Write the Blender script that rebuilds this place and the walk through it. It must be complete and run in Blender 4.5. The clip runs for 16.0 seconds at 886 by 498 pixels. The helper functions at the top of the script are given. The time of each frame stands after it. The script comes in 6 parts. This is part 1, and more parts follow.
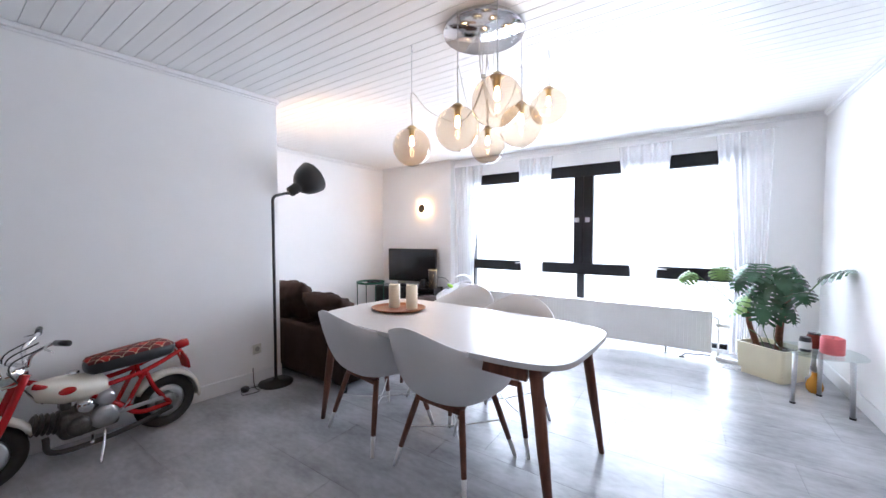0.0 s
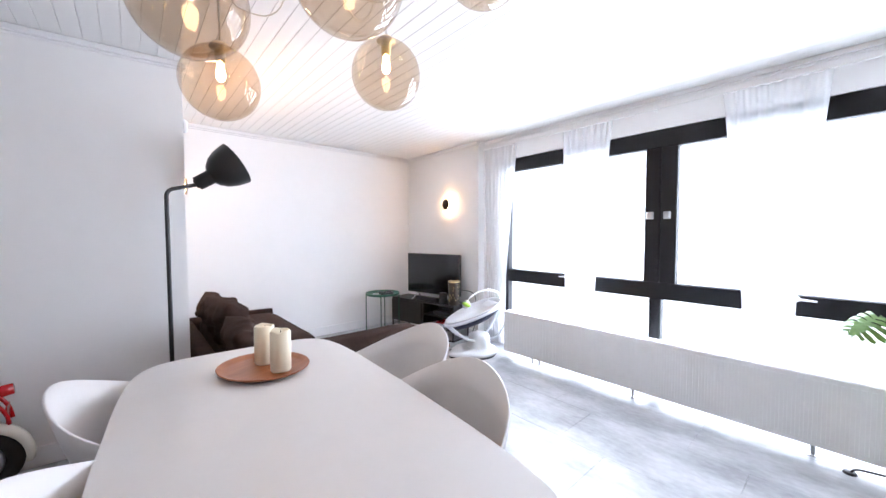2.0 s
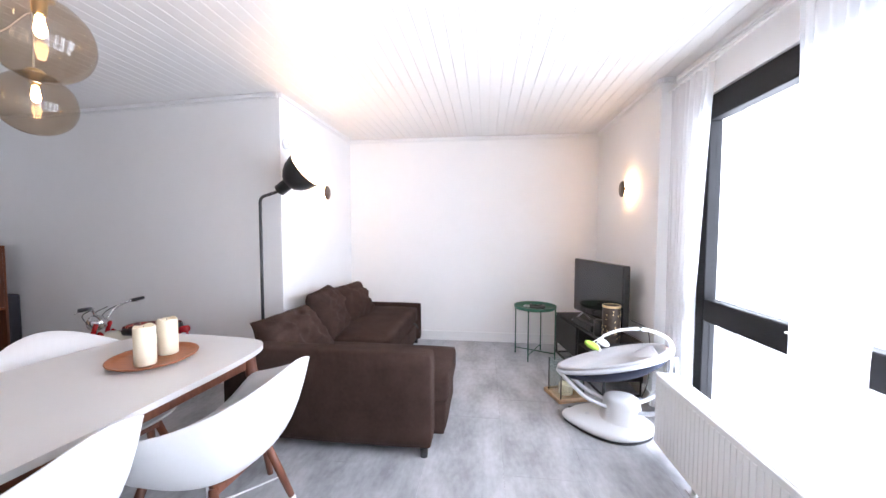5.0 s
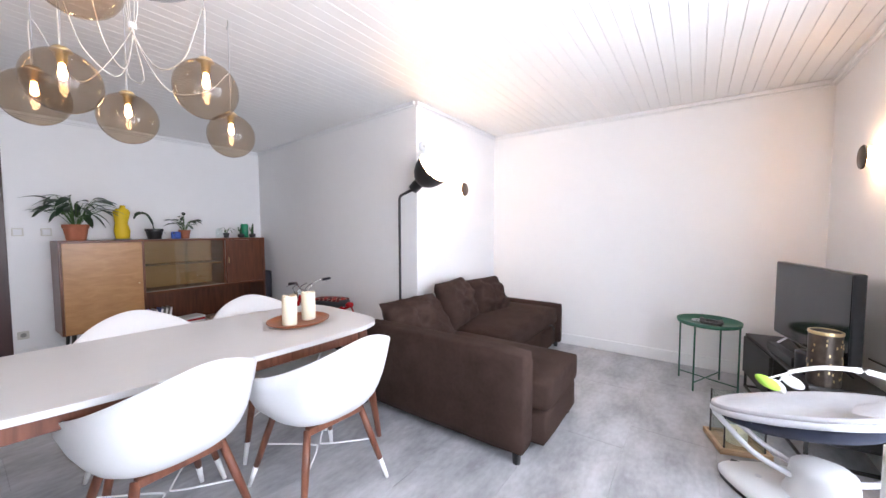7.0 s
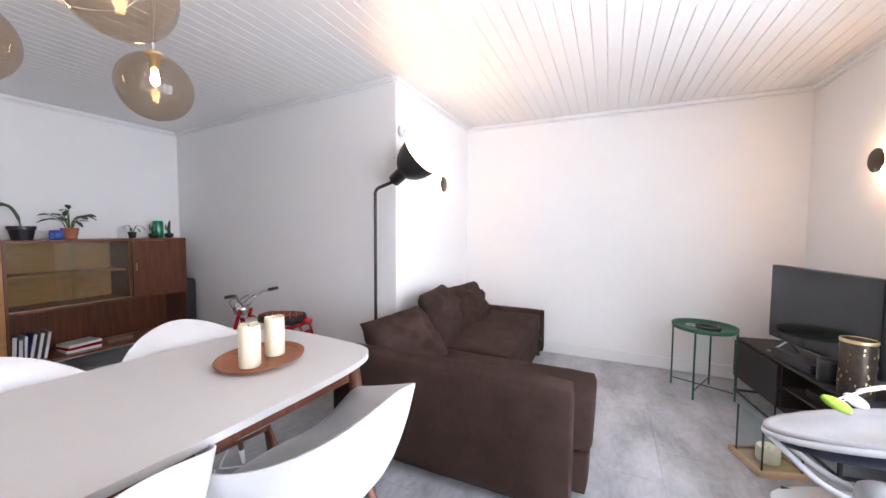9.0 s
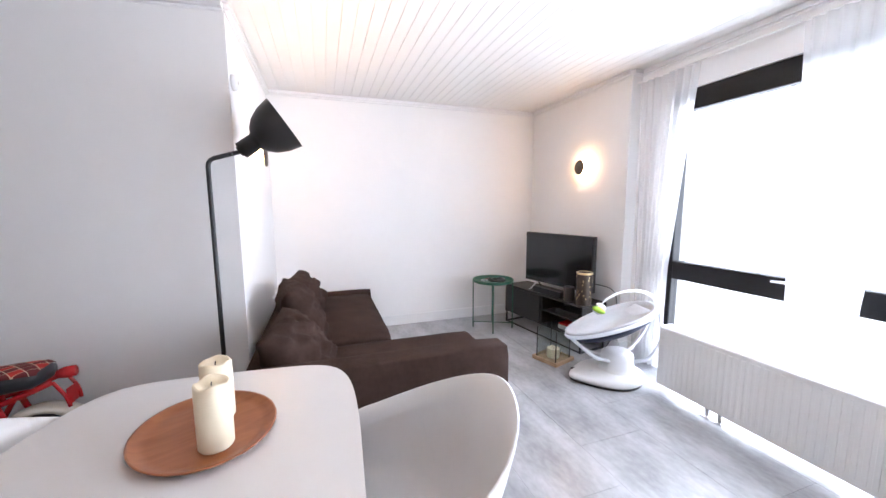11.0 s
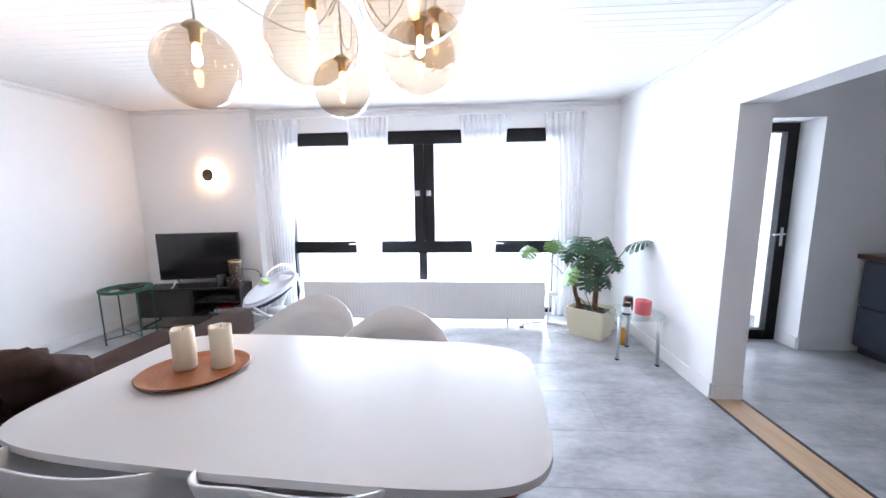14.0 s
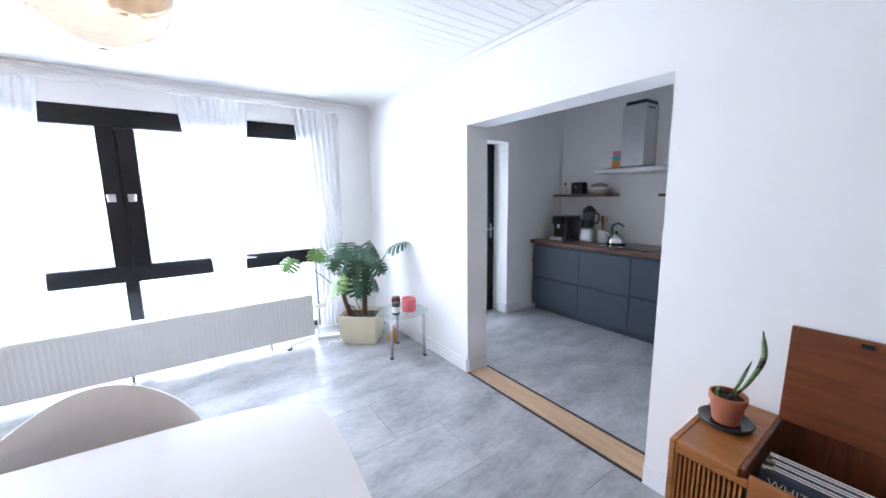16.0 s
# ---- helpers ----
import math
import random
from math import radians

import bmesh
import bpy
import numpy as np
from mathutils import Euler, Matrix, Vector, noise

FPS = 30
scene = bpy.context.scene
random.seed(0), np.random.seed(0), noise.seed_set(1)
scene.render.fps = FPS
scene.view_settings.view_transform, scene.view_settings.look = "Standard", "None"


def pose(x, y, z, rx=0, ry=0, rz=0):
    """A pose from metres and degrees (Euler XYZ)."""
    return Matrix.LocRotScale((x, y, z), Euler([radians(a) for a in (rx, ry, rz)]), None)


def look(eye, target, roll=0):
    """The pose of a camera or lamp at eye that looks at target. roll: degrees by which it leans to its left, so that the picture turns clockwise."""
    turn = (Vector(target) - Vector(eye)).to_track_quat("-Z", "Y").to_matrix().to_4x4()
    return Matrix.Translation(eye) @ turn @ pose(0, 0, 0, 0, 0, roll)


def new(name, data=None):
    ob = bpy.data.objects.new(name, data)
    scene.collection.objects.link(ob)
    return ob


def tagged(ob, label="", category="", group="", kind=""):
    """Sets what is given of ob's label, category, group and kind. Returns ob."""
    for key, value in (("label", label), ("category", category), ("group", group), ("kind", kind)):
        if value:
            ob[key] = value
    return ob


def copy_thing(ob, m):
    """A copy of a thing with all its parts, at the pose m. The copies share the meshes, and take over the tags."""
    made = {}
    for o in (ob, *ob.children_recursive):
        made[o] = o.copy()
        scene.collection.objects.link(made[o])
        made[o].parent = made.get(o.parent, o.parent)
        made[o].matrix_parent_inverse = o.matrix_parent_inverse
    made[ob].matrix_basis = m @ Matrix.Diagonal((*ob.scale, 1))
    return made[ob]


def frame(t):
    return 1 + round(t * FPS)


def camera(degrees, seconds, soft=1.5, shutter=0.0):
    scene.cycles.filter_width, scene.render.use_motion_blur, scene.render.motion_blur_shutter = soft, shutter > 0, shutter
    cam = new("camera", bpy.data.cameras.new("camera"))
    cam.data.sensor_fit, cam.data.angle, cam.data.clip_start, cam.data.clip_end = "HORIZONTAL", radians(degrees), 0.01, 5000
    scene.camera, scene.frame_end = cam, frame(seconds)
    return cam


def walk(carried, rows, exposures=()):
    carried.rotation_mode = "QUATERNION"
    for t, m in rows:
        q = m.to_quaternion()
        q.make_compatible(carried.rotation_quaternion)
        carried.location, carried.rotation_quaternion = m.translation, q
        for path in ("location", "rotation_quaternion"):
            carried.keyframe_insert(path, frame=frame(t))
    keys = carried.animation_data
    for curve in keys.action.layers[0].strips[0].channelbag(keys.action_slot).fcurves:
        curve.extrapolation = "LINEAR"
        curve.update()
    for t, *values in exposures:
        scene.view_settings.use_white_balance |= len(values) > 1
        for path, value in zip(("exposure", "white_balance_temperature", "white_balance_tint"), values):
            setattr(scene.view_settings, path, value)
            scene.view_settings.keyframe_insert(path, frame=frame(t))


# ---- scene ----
cam = camera(102.3, 16.0)
PATH = [
    (0, (0.167, -0.007, 1.298), (-0.952, 1.649, 1.223), 0.0),
    (0.5, (0.145, 0.378, 1.316), (-0.987, 2.025, 1.241), -0.2),
    (1, (0.149, 0.775, 1.32), (-1.034, 2.386, 1.251), -0.3),
    (1.5, (0.159, 1.156, 1.341), (-1.161, 2.657, 1.262), -0.2),
    (2, (0.133, 1.553, 1.353), (-1.371, 2.869, 1.267), -0.1),
    (2.5, (0.058, 1.968, 1.369), (-1.576, 3.117, 1.276), -0.2),
    (3, (-0.008, 2.345, 1.371), (-1.751, 3.322, 1.276), -0.2),
    (5.5, (-0.104, 3.759, 1.365), (-2.023, 3.206, 1.261), 0.1),
    (6, (-0.195, 3.892, 1.337), (-2.017, 3.073, 1.231), 0.0),
    (6.5, (-0.259, 3.97, 1.322), (-1.966, 2.933, 1.217), -0.1),
    (7, (-0.302, 3.998, 1.326), (-1.929, 2.84, 1.217), -0.1),
    (7.5, (-0.335, 3.966, 1.332), (-1.919, 2.749, 1.226), 0.1),
    (8, (-0.354, 3.867, 1.345), (-1.927, 2.635, 1.242), 0.1),
    (8.5, (-0.403, 3.644, 1.36), (-2.028, 2.483, 1.252), 0.2),
    (9, (-0.501, 3.374, 1.335), (-2.312, 2.532, 1.223), 0.3),
    (11.5, (-0.448, 2.05, 1.387), (-2.18, 3.013, 1.123), -0.3),
    (12, (-0.398, 1.77, 1.383), (-1.916, 3.044, 1.117), -0.3),
    (12.5, (-0.36, 1.474, 1.405), (-1.582, 3.034, 1.137), -0.3),
    (13, (-0.382, 1.178, 1.42), (-1.23, 2.969, 1.149), -0.6),
    (13.5, (-0.404, 0.909, 1.447), (-0.874, 2.832, 1.166), -0.7),
    (14, (-0.461, 0.66, 1.453), (-0.586, 2.636, 1.168), -0.7),
    (14.5, (-0.56, 0.521, 1.478), (-0.315, 2.485, 1.187), -0.7),
    (15, (-0.639, 0.535, 1.495), (-0.013, 2.41, 1.19), -0.8),
    (15.5, (-0.614, 0.695, 1.486), (0.295, 2.45, 1.18), -0.8),
    (16, (-0.503, 0.938, 1.5), (0.632, 2.557, 1.198), -0.8),
]
walk(cam, [(t, look(eye, target, roll)) for t, eye, target, roll in PATH], [(0.0, -0.13, 5900, 15), (3.0, -0.15, 6120, 17), (5.5, -0.16, 6200, 18), (9.0, -0.18, 6360, 18), (11.5, -0.13, 6120, 17), (14.0, -0.09, 5850, 15), (16.0, -0.03, 5750, 14)])

# ---- world and light ----
world = bpy.data.worlds.new("world")
scene.world = world
world.use_nodes = True
wn = world.node_tree.nodes
sky = wn.new("ShaderNodeTexSky")
sky.sky_type = "NISHITA"
sky.sun_disc = False
sky.sun_elevation = radians(42)
sky.sun_rotation = radians(20)
wn["Background"].inputs[1].default_value = 0.12
world.node_tree.links.new(sky.outputs[0], wn["Background"].inputs[0])
scene.view_settings.exposure = 0.0


def lamp(name, kind, energy, colour, m, size=None, size_y=None):
    data = bpy.data.lights.new(name, kind)
    data.energy, data.color = energy, colour
    if kind == "AREA":
        data.shape, data.size, data.size_y = "RECTANGLE", size, size_y
    elif size:
        data.shadow_soft_size = size
    ob = new(name, data)
    ob.matrix_world = m
    return ob


# daylight in the openings
lamp("window_daylight", "AREA", 345, (0.85, 0.925, 1.0), look((-1.0, 5.16, 1.15), (-1.0, 0, 1.15)), 3.34, 2.2)
lamp("kitchen_daylight", "AREA", 50, (0.88, 0.94, 1.0), look((2.1, 5.3, 1.1), (2.1, 0, 1.1)), 1.3, 2.0)
lamp("hall_daylight", "AREA", 6, (0.9, 0.95, 1.0), look((-0.2, -4.6, 1.3), (-0.2, 0, 1.3)), 0.9, 1.2)


# ---- materials ----
def mat(name, colour, rough=0.5, metal=0.0, var=0.08, scale=8.0, bump=0.0, bscale=60.0, stretch=(1, 1, 1), rand=0.0, spec=0.5, world_pos=False, spread=(0.4, 1.0)):
    m = bpy.data.materials.new(name)
    m.use_nodes = True
    n, l = m.node_tree.nodes, m.node_tree.links
    b = n["Principled BSDF"]
    b.inputs["Roughness"].default_value = rough
    b.inputs["Metallic"].default_value = metal
    b.inputs["Specular IOR Level"].default_value = spec
    tc = n.new("ShaderNodeTexCoord")
    mp = n.new("ShaderNodeMapping")
    mp.inputs["Scale"].default_value = stretch
    l.new(n.new("ShaderNodeNewGeometry").outputs["Position"] if world_pos else tc.outputs["Object"], mp.inputs[0])
    big, small = n.new("ShaderNodeTexNoise"), n.new("ShaderNodeTexNoise")
    big.inputs["Scale"].default_value, small.inputs["Scale"].default_value = scale, scale * 7
    big.inputs["Detail"].default_value, small.inputs["Detail"].default_value = 5, 3
    l.new(mp.outputs[0], big.inputs[0])
    l.new(mp.outputs[0], small.inputs[0])
    add = n.new("ShaderNodeMath")
    add.operation = "MULTIPLY_ADD"
    add.inputs[1].default_value = 0.4
    l.new(small.outputs["Fac"], add.inputs[0])
    l.new(big.outputs["Fac"], add.inputs[2])
    last = add.outputs[0]
    if rand:
        info = n.new("ShaderNodeObjectInfo")
        r = n.new("ShaderNodeMath")
        r.operation = "MULTIPLY_ADD"
        r.inputs[1].default_value = rand
        l.new(info.outputs["Random"], r.inputs[0])
        l.new(last, r.inputs[2])
        last = r.outputs[0]
    ramp = n.new("ShaderNodeValToRGB")
    ramp.color_ramp.elements[0].position, ramp.color_ramp.elements[1].position = spread[0], spread[1] + rand
    ramp.color_ramp.elements[0].color = (*[c * (1 - var) for c in colour], 1)
    ramp.color_ramp.elements[1].color = (*[min(1, c * (1 + var)) for c in colour], 1)
    l.new(last, ramp.inputs[0])
    l.new(ramp.outputs[0], b.inputs["Base Color"])
    if bump:
        bn, bp = n.new("ShaderNodeTexNoise"), n.new("ShaderNodeBump")
        bn.inputs["Scale"].default_value, bn.inputs["Detail"].default_value = bscale, 4
        bp.inputs["Strength"].default_value, bp.inputs["Distance"].default_value = bump, 0.004
        l.new(mp.outputs[0], bn.inputs[0])
        l.new(bn.outputs["Fac"], bp.inputs["Height"])
        l.new(bp.outputs[0], b.inputs["Normal"])
    return m


def glass_mat(name, tint, gloss=1.45, rough=0.0):
    """Thin glass: clear with a tint, glossy by Fresnel."""
    m = bpy.data.materials.new(name)
    m.use_nodes = True
    n, l = m.node_tree.nodes, m.node_tree.links
    n.remove(n["Principled BSDF"])
    t, g, f, x = n.new("ShaderNodeBsdfTransparent"), n.new("ShaderNodeBsdfGlossy"), n.new("ShaderNodeLayerWeight"), n.new("ShaderNodeMixShader")
    t.inputs[0].default_value = (*tint, 1)
    g.inputs["Roughness"].default_value = rough
    p, q = n.new("ShaderNodeMath"), n.new("ShaderNodeMath")
    p.operation, q.operation = "POWER", "MULTIPLY_ADD"
    p.inputs[1].default_value, q.inputs[1].default_value, q.inputs[2].default_value = 4.0, gloss - 1.0, 0.05
    l.new(f.outputs["Facing"], p.inputs[0])
    l.new(p.outputs[0], q.inputs[0])
    l.new(q.outputs[0], x.inputs[0])
    l.new(t.outputs[0], x.inputs[1])
    l.new(g.outputs[0], x.inputs[2])
    l.new(x.outputs[0], n["Material Output"].inputs[0])
    return m


def glow_mat(name, colour, strength):
    m = bpy.data.materials.new(name)
    m.use_nodes = True
    b = m.node_tree.nodes["Principled BSDF"]
    b.inputs["Base Color"].default_value = (*colour, 1)
    b.inputs["Emission Color"].default_value = (*colour, 1)
    b.inputs["Emission Strength"].default_value = strength
    return m


def sheer_mat():
    m = bpy.data.materials.new("white sheer voile")
    m.use_nodes = True
    n, l = m.node_tree.nodes, m.node_tree.links
    n.remove(n["Principled BSDF"])
    d, t, p, a, b = n.new("ShaderNodeBsdfDiffuse"), n.new("ShaderNodeBsdfTranslucent"), n.new("ShaderNodeBsdfTransparent"), n.new("ShaderNodeMixShader"), n.new("ShaderNodeMixShader")
    d.inputs[0].default_value = t.inputs[0].default_value = (0.93, 0.93, 0.94, 1)
    a.inputs[0].default_value, b.inputs[0].default_value = 0.72, 0.4
    l.new(d.outputs[0], a.inputs[1])
    l.new(t.outputs[0], a.inputs[2])
    l.new(a.outputs[0], b.inputs[1])
    l.new(p.outputs[0], b.inputs[2])
    l.new(b.outputs[0], n["Material Output"].inputs[0])
    return m


def wood_mat(name, dark, light, rough=0.35, grain=(1, 14, 14), scale=2.5):
    m = bpy.data.materials.new(name)
    m.use_nodes = True
    n, l = m.node_tree.nodes, m.node_tree.links
    b = n["Principled BSDF"]
    b.inputs["Roughness"].default_value = rough
    tc, mp, no, no2, ramp = n.new("ShaderNodeTexCoord"), n.new("ShaderNodeMapping"), n.new("ShaderNodeTexNoise"), n.new("ShaderNodeTexNoise"), n.new("ShaderNodeValToRGB")
    mp.inputs["Scale"].default_value = grain
    no.inputs["Scale"].default_value, no.inputs["Detail"].default_value, no.inputs["Distortion"].default_value = scale, 8, 0.6
    no2.inputs["Scale"].default_value = scale * 0.4
    l.new(tc.outputs["Object"], mp.inputs[0])
    l.new(mp.outputs[0], no.inputs[0])
    l.new(tc.outputs["Object"], no2.inputs[0])
    mx = n.new("ShaderNodeMath")
    mx.operation = "MULTIPLY_ADD"
    mx.inputs[1].default_value = 0.35
    l.new(no2.outputs["Fac"], mx.inputs[0])
    l.new(no.outputs["Fac"], mx.inputs[2])
    ramp.color_ramp.elements[0].position, ramp.color_ramp.elements[1].position = 0.45, 0.95
    ramp.color_ramp.elements[0].color, ramp.color_ramp.elements[1].color = (*dark, 1), (*light, 1)
    l.new(mx.outputs[0], ramp.inputs[0])
    l.new(ramp.outputs[0], b.inputs["Base Color"])
    bp = n.new("ShaderNodeBump")
    bp.inputs["Strength"].default_value, bp.inputs["Distance"].default_value = 0.08, 0.002
    l.new(no.outputs["Fac"], bp.inputs["Height"])
    l.new(bp.outputs[0], b.inputs["Normal"])
    return m


WALL = mat("white wall paint", (0.83, 0.825, 0.82), 0.75, var=0.02, scale=1.5, bump=0.12, bscale=180)
CEIL = mat("white ceiling boards", (0.8, 0.79, 0.775), 0.42, var=0.02, scale=2)
TRIM = mat("white trim paint", (0.8, 0.8, 0.8), 0.4, var=0.02)
VINYL = mat("grey concrete-look vinyl", (0.37, 0.372, 0.386), 0.28, var=0.34, scale=3.2, bump=0.1, bscale=90, stretch=(0.75, 1.5, 1), rand=0.05, world_pos=True, spread=(0.5, 0.92))
GROUT = mat("vinyl joint", (0.22, 0.22, 0.23), 0.7)
BLACKFRAME = mat("black window frame", (0.008, 0.008, 0.010), 0.6, var=0.2, spec=0.25)
SHEER = sheer_mat()
PANE = glass_mat("window glass", (0.97, 0.98, 0.98))
AMBER = glass_mat("smoked amber glass", (0.81, 0.725, 0.625), 1.75)
CLEAR = glass_mat("clear glass", (0.92, 0.96, 0.95))
SMOKE = glass_mat("dark smoked glass", (0.5, 0.5, 0.5))
WHITE = mat("white enamel", (0.8, 0.8, 0.79), 0.3, var=0.02)
PLASTIC = mat("white plastic", (0.71, 0.71, 0.715), 0.38, var=0.02, bump=0.03, bscale=250)
TABLETOP = mat("pale grey satin laminate", (0.61, 0.60, 0.595), 0.3, var=0.02)
WALNUT = wood_mat("reddish brown wood", (0.10, 0.032, 0.018), (0.24, 0.09, 0.05), 0.4, (14, 14, 1))
ROSE = wood_mat("dark rosewood veneer", (0.07, 0.022, 0.01), (0.19, 0.065, 0.03), 0.3, (14, 14, 1.2))
ROSEH = wood_mat("red-brown veneer", (0.11, 0.032, 0.012), (0.24, 0.08, 0.03), 0.3, (9, 1, 9))
MAPLE = wood_mat("honey maple veneer", (0.38, 0.18, 0.06), (0.52, 0.28, 0.11), 0.3, (2, 2, 7), 3)
HONEY = wood_mat("honey brown lacquered wood", (0.27, 0.095, 0.025), (0.40, 0.16, 0.05), 0.22, (9, 1, 9))
OAK = wood_mat("light oak", (0.42, 0.27, 0.15), (0.58, 0.4, 0.25), 0.45, (14, 1.2, 14))
TRAYW = wood_mat("orange-brown teak", (0.24, 0.075, 0.025), (0.38, 0.14, 0.055), 0.35, (12, 2, 12))
WORKTOP = wood_mat("dark walnut worktop", (0.08, 0.035, 0.02), (0.19, 0.09, 0.05), 0.35, (14, 1.5, 14))
FABRIC = mat("dark brown woven fabric", (0.044, 0.026, 0.021), 0.95, var=0.35, scale=6, bump=0.5, bscale=420, spec=0.15)
BLACK = mat("black satin metal", (0.02, 0.02, 0.021), 0.4, var=0.12)
BLACKP = mat("black plastic", (0.015, 0.015, 0.017), 0.3, var=0.1)
SCREEN = mat("dark screen glass", (0.012, 0.013, 0.016), 0.12, var=0.05)
TVSTAND = mat("black brown laminate", (0.022, 0.021, 0.022), 0.5, var=0.2)
GREEN = mat("dark green metal", (0.012, 0.09, 0.055), 0.4, var=0.1)
CHROME = mat("chrome", (0.75, 0.75, 0.76), 0.12, 1.0, var=0.03)
STEEL = mat("brushed steel", (0.55, 0.55, 0.56), 0.3, 1.0, var=0.08, stretch=(1, 1, 20))
ALU = mat("dull cast metal", (0.4, 0.4, 0.41), 0.42, 0.9, var=0.25, scale=20)
RED = mat("glossy red paint", (0.42, 0.012, 0.016), 0.22, var=0.06)
CREAM = mat("cream enamel", (0.75, 0.71, 0.62), 0.25, var=0.03)
RUBBER = mat("black rubber", (0.022, 0.022, 0.023), 0.75, var=0.3, scale=20, bump=0.3, bscale=120)
VINYLSEAT = mat("black seat vinyl", (0.016, 0.018, 0.022), 0.35, var=0.2)
WAX = mat("ivory candle wax", (0.78, 0.70, 0.53), 0.5, var=0.03)
PINKWAX = mat("pink candle wax", (0.75, 0.16, 0.17), 0.5, var=0.12, scale=12)
POTCREAM = mat("pale cream plastic", (0.74, 0.69, 0.51), 0.45, var=0.04)
TERRA = mat("terracotta clay", (0.37, 0.12, 0.06), 0.8, var=0.18, scale=18, bump=0.1)
SOIL = mat("dark soil", (0.035, 0.024, 0.017), 0.95, var=0.4, scale=40, bump=0.8, bscale=70)
LEAF = mat("deep green leaf", (0.018, 0.062, 0.025), 0.2, var=0.4, scale=9, rand=0.3)
LEAFB = mat("young green leaf", (0.13, 0.25, 0.05), 0.38, var=0.3, scale=9)
DLEAF = mat("dark leaf", (0.022, 0.05, 0.022), 0.4, var=0.4, scale=14)
STEM = mat("green stem", (0.06, 0.12, 0.035), 0.5, var=0.3, scale=20)
BARK = mat("brown moss pole", (0.12, 0.05, 0.025), 0.95, var=0.4, scale=40, bump=0.7)
YELLOW = mat("matt yellow plaster", (0.72, 0.5, 0.01), 0.6, var=0.05)
BLUE = mat("blue plastic", (0.04, 0.10, 0.42), 0.35, var=0.1)
GREYFAB = mat("light grey quilted fabric", (0.5, 0.5, 0.52), 0.9, var=0.08, bump=0.3, bscale=160)
NAVY = mat("dark navy fabric", (0.02, 0.025, 0.05), 0.8, var=0.2)
SILVER = mat("pale silver plastic", (0.62, 0.63, 0.66), 0.3, var=0.03)
LIME = mat("lime green plush", (0.36, 0.62, 0.07), 0.8, var=0.1)
KGREY = mat("blue-grey cabinet lacquer", (0.06, 0.075, 0.105), 0.45, var=0.05)
BRASS = mat("brass", (0.7, 0.55, 0.3), 0.3, 1.0, var=0.08)
DOORWOOD = mat("dark red-brown painted wood", (0.045, 0.014, 0.012), 0.4, var=0.2, stretch=(1, 1, 0.1))
BEIGE = mat("beige plastic", (0.6, 0.58, 0.52), 0.4, var=0.02)
GREENGLASS = glass_mat("green glass", (0.1, 0.6, 0.35))
ORANGEJ = mat("amber liquid glass", (0.65, 0.3, 0.04), 0.15, var=0.1)
JAR = mat("dark red jar", (0.14, 0.02, 0.015), 0.15, var=0.2)
PAPER = mat("paper", (0.75, 0.74, 0.72), 0.7, var=0.05)
COPPER = mat("brown perforated metal", (0.06, 0.045, 0.035), 0.38, 0.6, var=0.5, scale=30)
BULB = glow_mat("warm filament", (1.0, 0.66, 0.32), 55)
LED = glow_mat("warm lamp light", (1.0, 0.6, 0.28), 250)
LAMPIN = mat("white lamp lining", (0.85, 0.83, 0.78), 0.5)


# ---- mesh helpers ----
def part(name, bm, material, parent=None, label="", smooth=False):
    me = bpy.data.meshes.new(name)
    bm.to_mesh(me)
    bm.free()
    me.materials.append(material)
    if smooth:
        for p in me.polygons:
            p.use_smooth = True
    ob = new(name, me)
    if parent is not None:
        ob.parent = parent
    if label:
        ob["label"] = label
    return ob


def thing(name, m, label, category, group="", kind=""):
    ob = new(name)
    ob.matrix_world = m
    return tagged(ob, label, category, group, kind)


def box(x0, x1, y0, y1, z0, z1, bevel=0.0, seg=1, bm=None):
    bm2 = bmesh.new()
    r = bmesh.ops.create_cube(bm2, size=1)
    bmesh.ops.scale(bm2, vec=(x1 - x0, y1 - y0, z1 - z0), verts=r["verts"])
    bmesh.ops.translate(bm2, vec=((x0 + x1) / 2, (y0 + y1) / 2, (z0 + z1) / 2), verts=r["verts"])
    if bevel:
        bmesh.ops.bevel(bm2, geom=bm2.edges[:], offset=bevel, segments=seg, affect="EDGES", profile=0.5)
    return merge(bm, bm2)


def merge(bm, bm2):
    if bm is None:
        return bm2
    me = bpy.data.meshes.new("t")
    bm2.to_mesh(me)
    bm2.free()
    bm.from_mesh(me)
    bpy.data.meshes.remove(me)
    return bm


def rot(bm, m):
    bmesh.ops.transform(bm, matrix=m, verts=bm.verts)
    return bm


def rings(loops, bm=None, cap=True, closed=True):
    """A skin over rings of points."""
    bm = bm or bmesh.new()
    vs = [[bm.verts.new(p) for p in loop] for loop in loops]
    k = len(vs[0])
    for a, b in zip(vs, vs[1:]):
        for i in range(k if closed else k - 1):
            j = (i + 1) % k
            bm.faces.new((a[i], a[j], b[j], b[i]))
    if cap:
        bm.faces.new(vs[0][::-1])
        bm.faces.new(vs[-1])
    return bm


def lathe(profile, seg=24, bm=None, cap=False, at=(0, 0, 0)):
    loops = [[(at[0] + r * math.cos(2 * math.pi * i / seg), at[1] + r * math.sin(2 * math.pi * i / seg), at[2] + z) for i in range(seg)] for r, z in profile]
    return rings(loops, bm, cap)


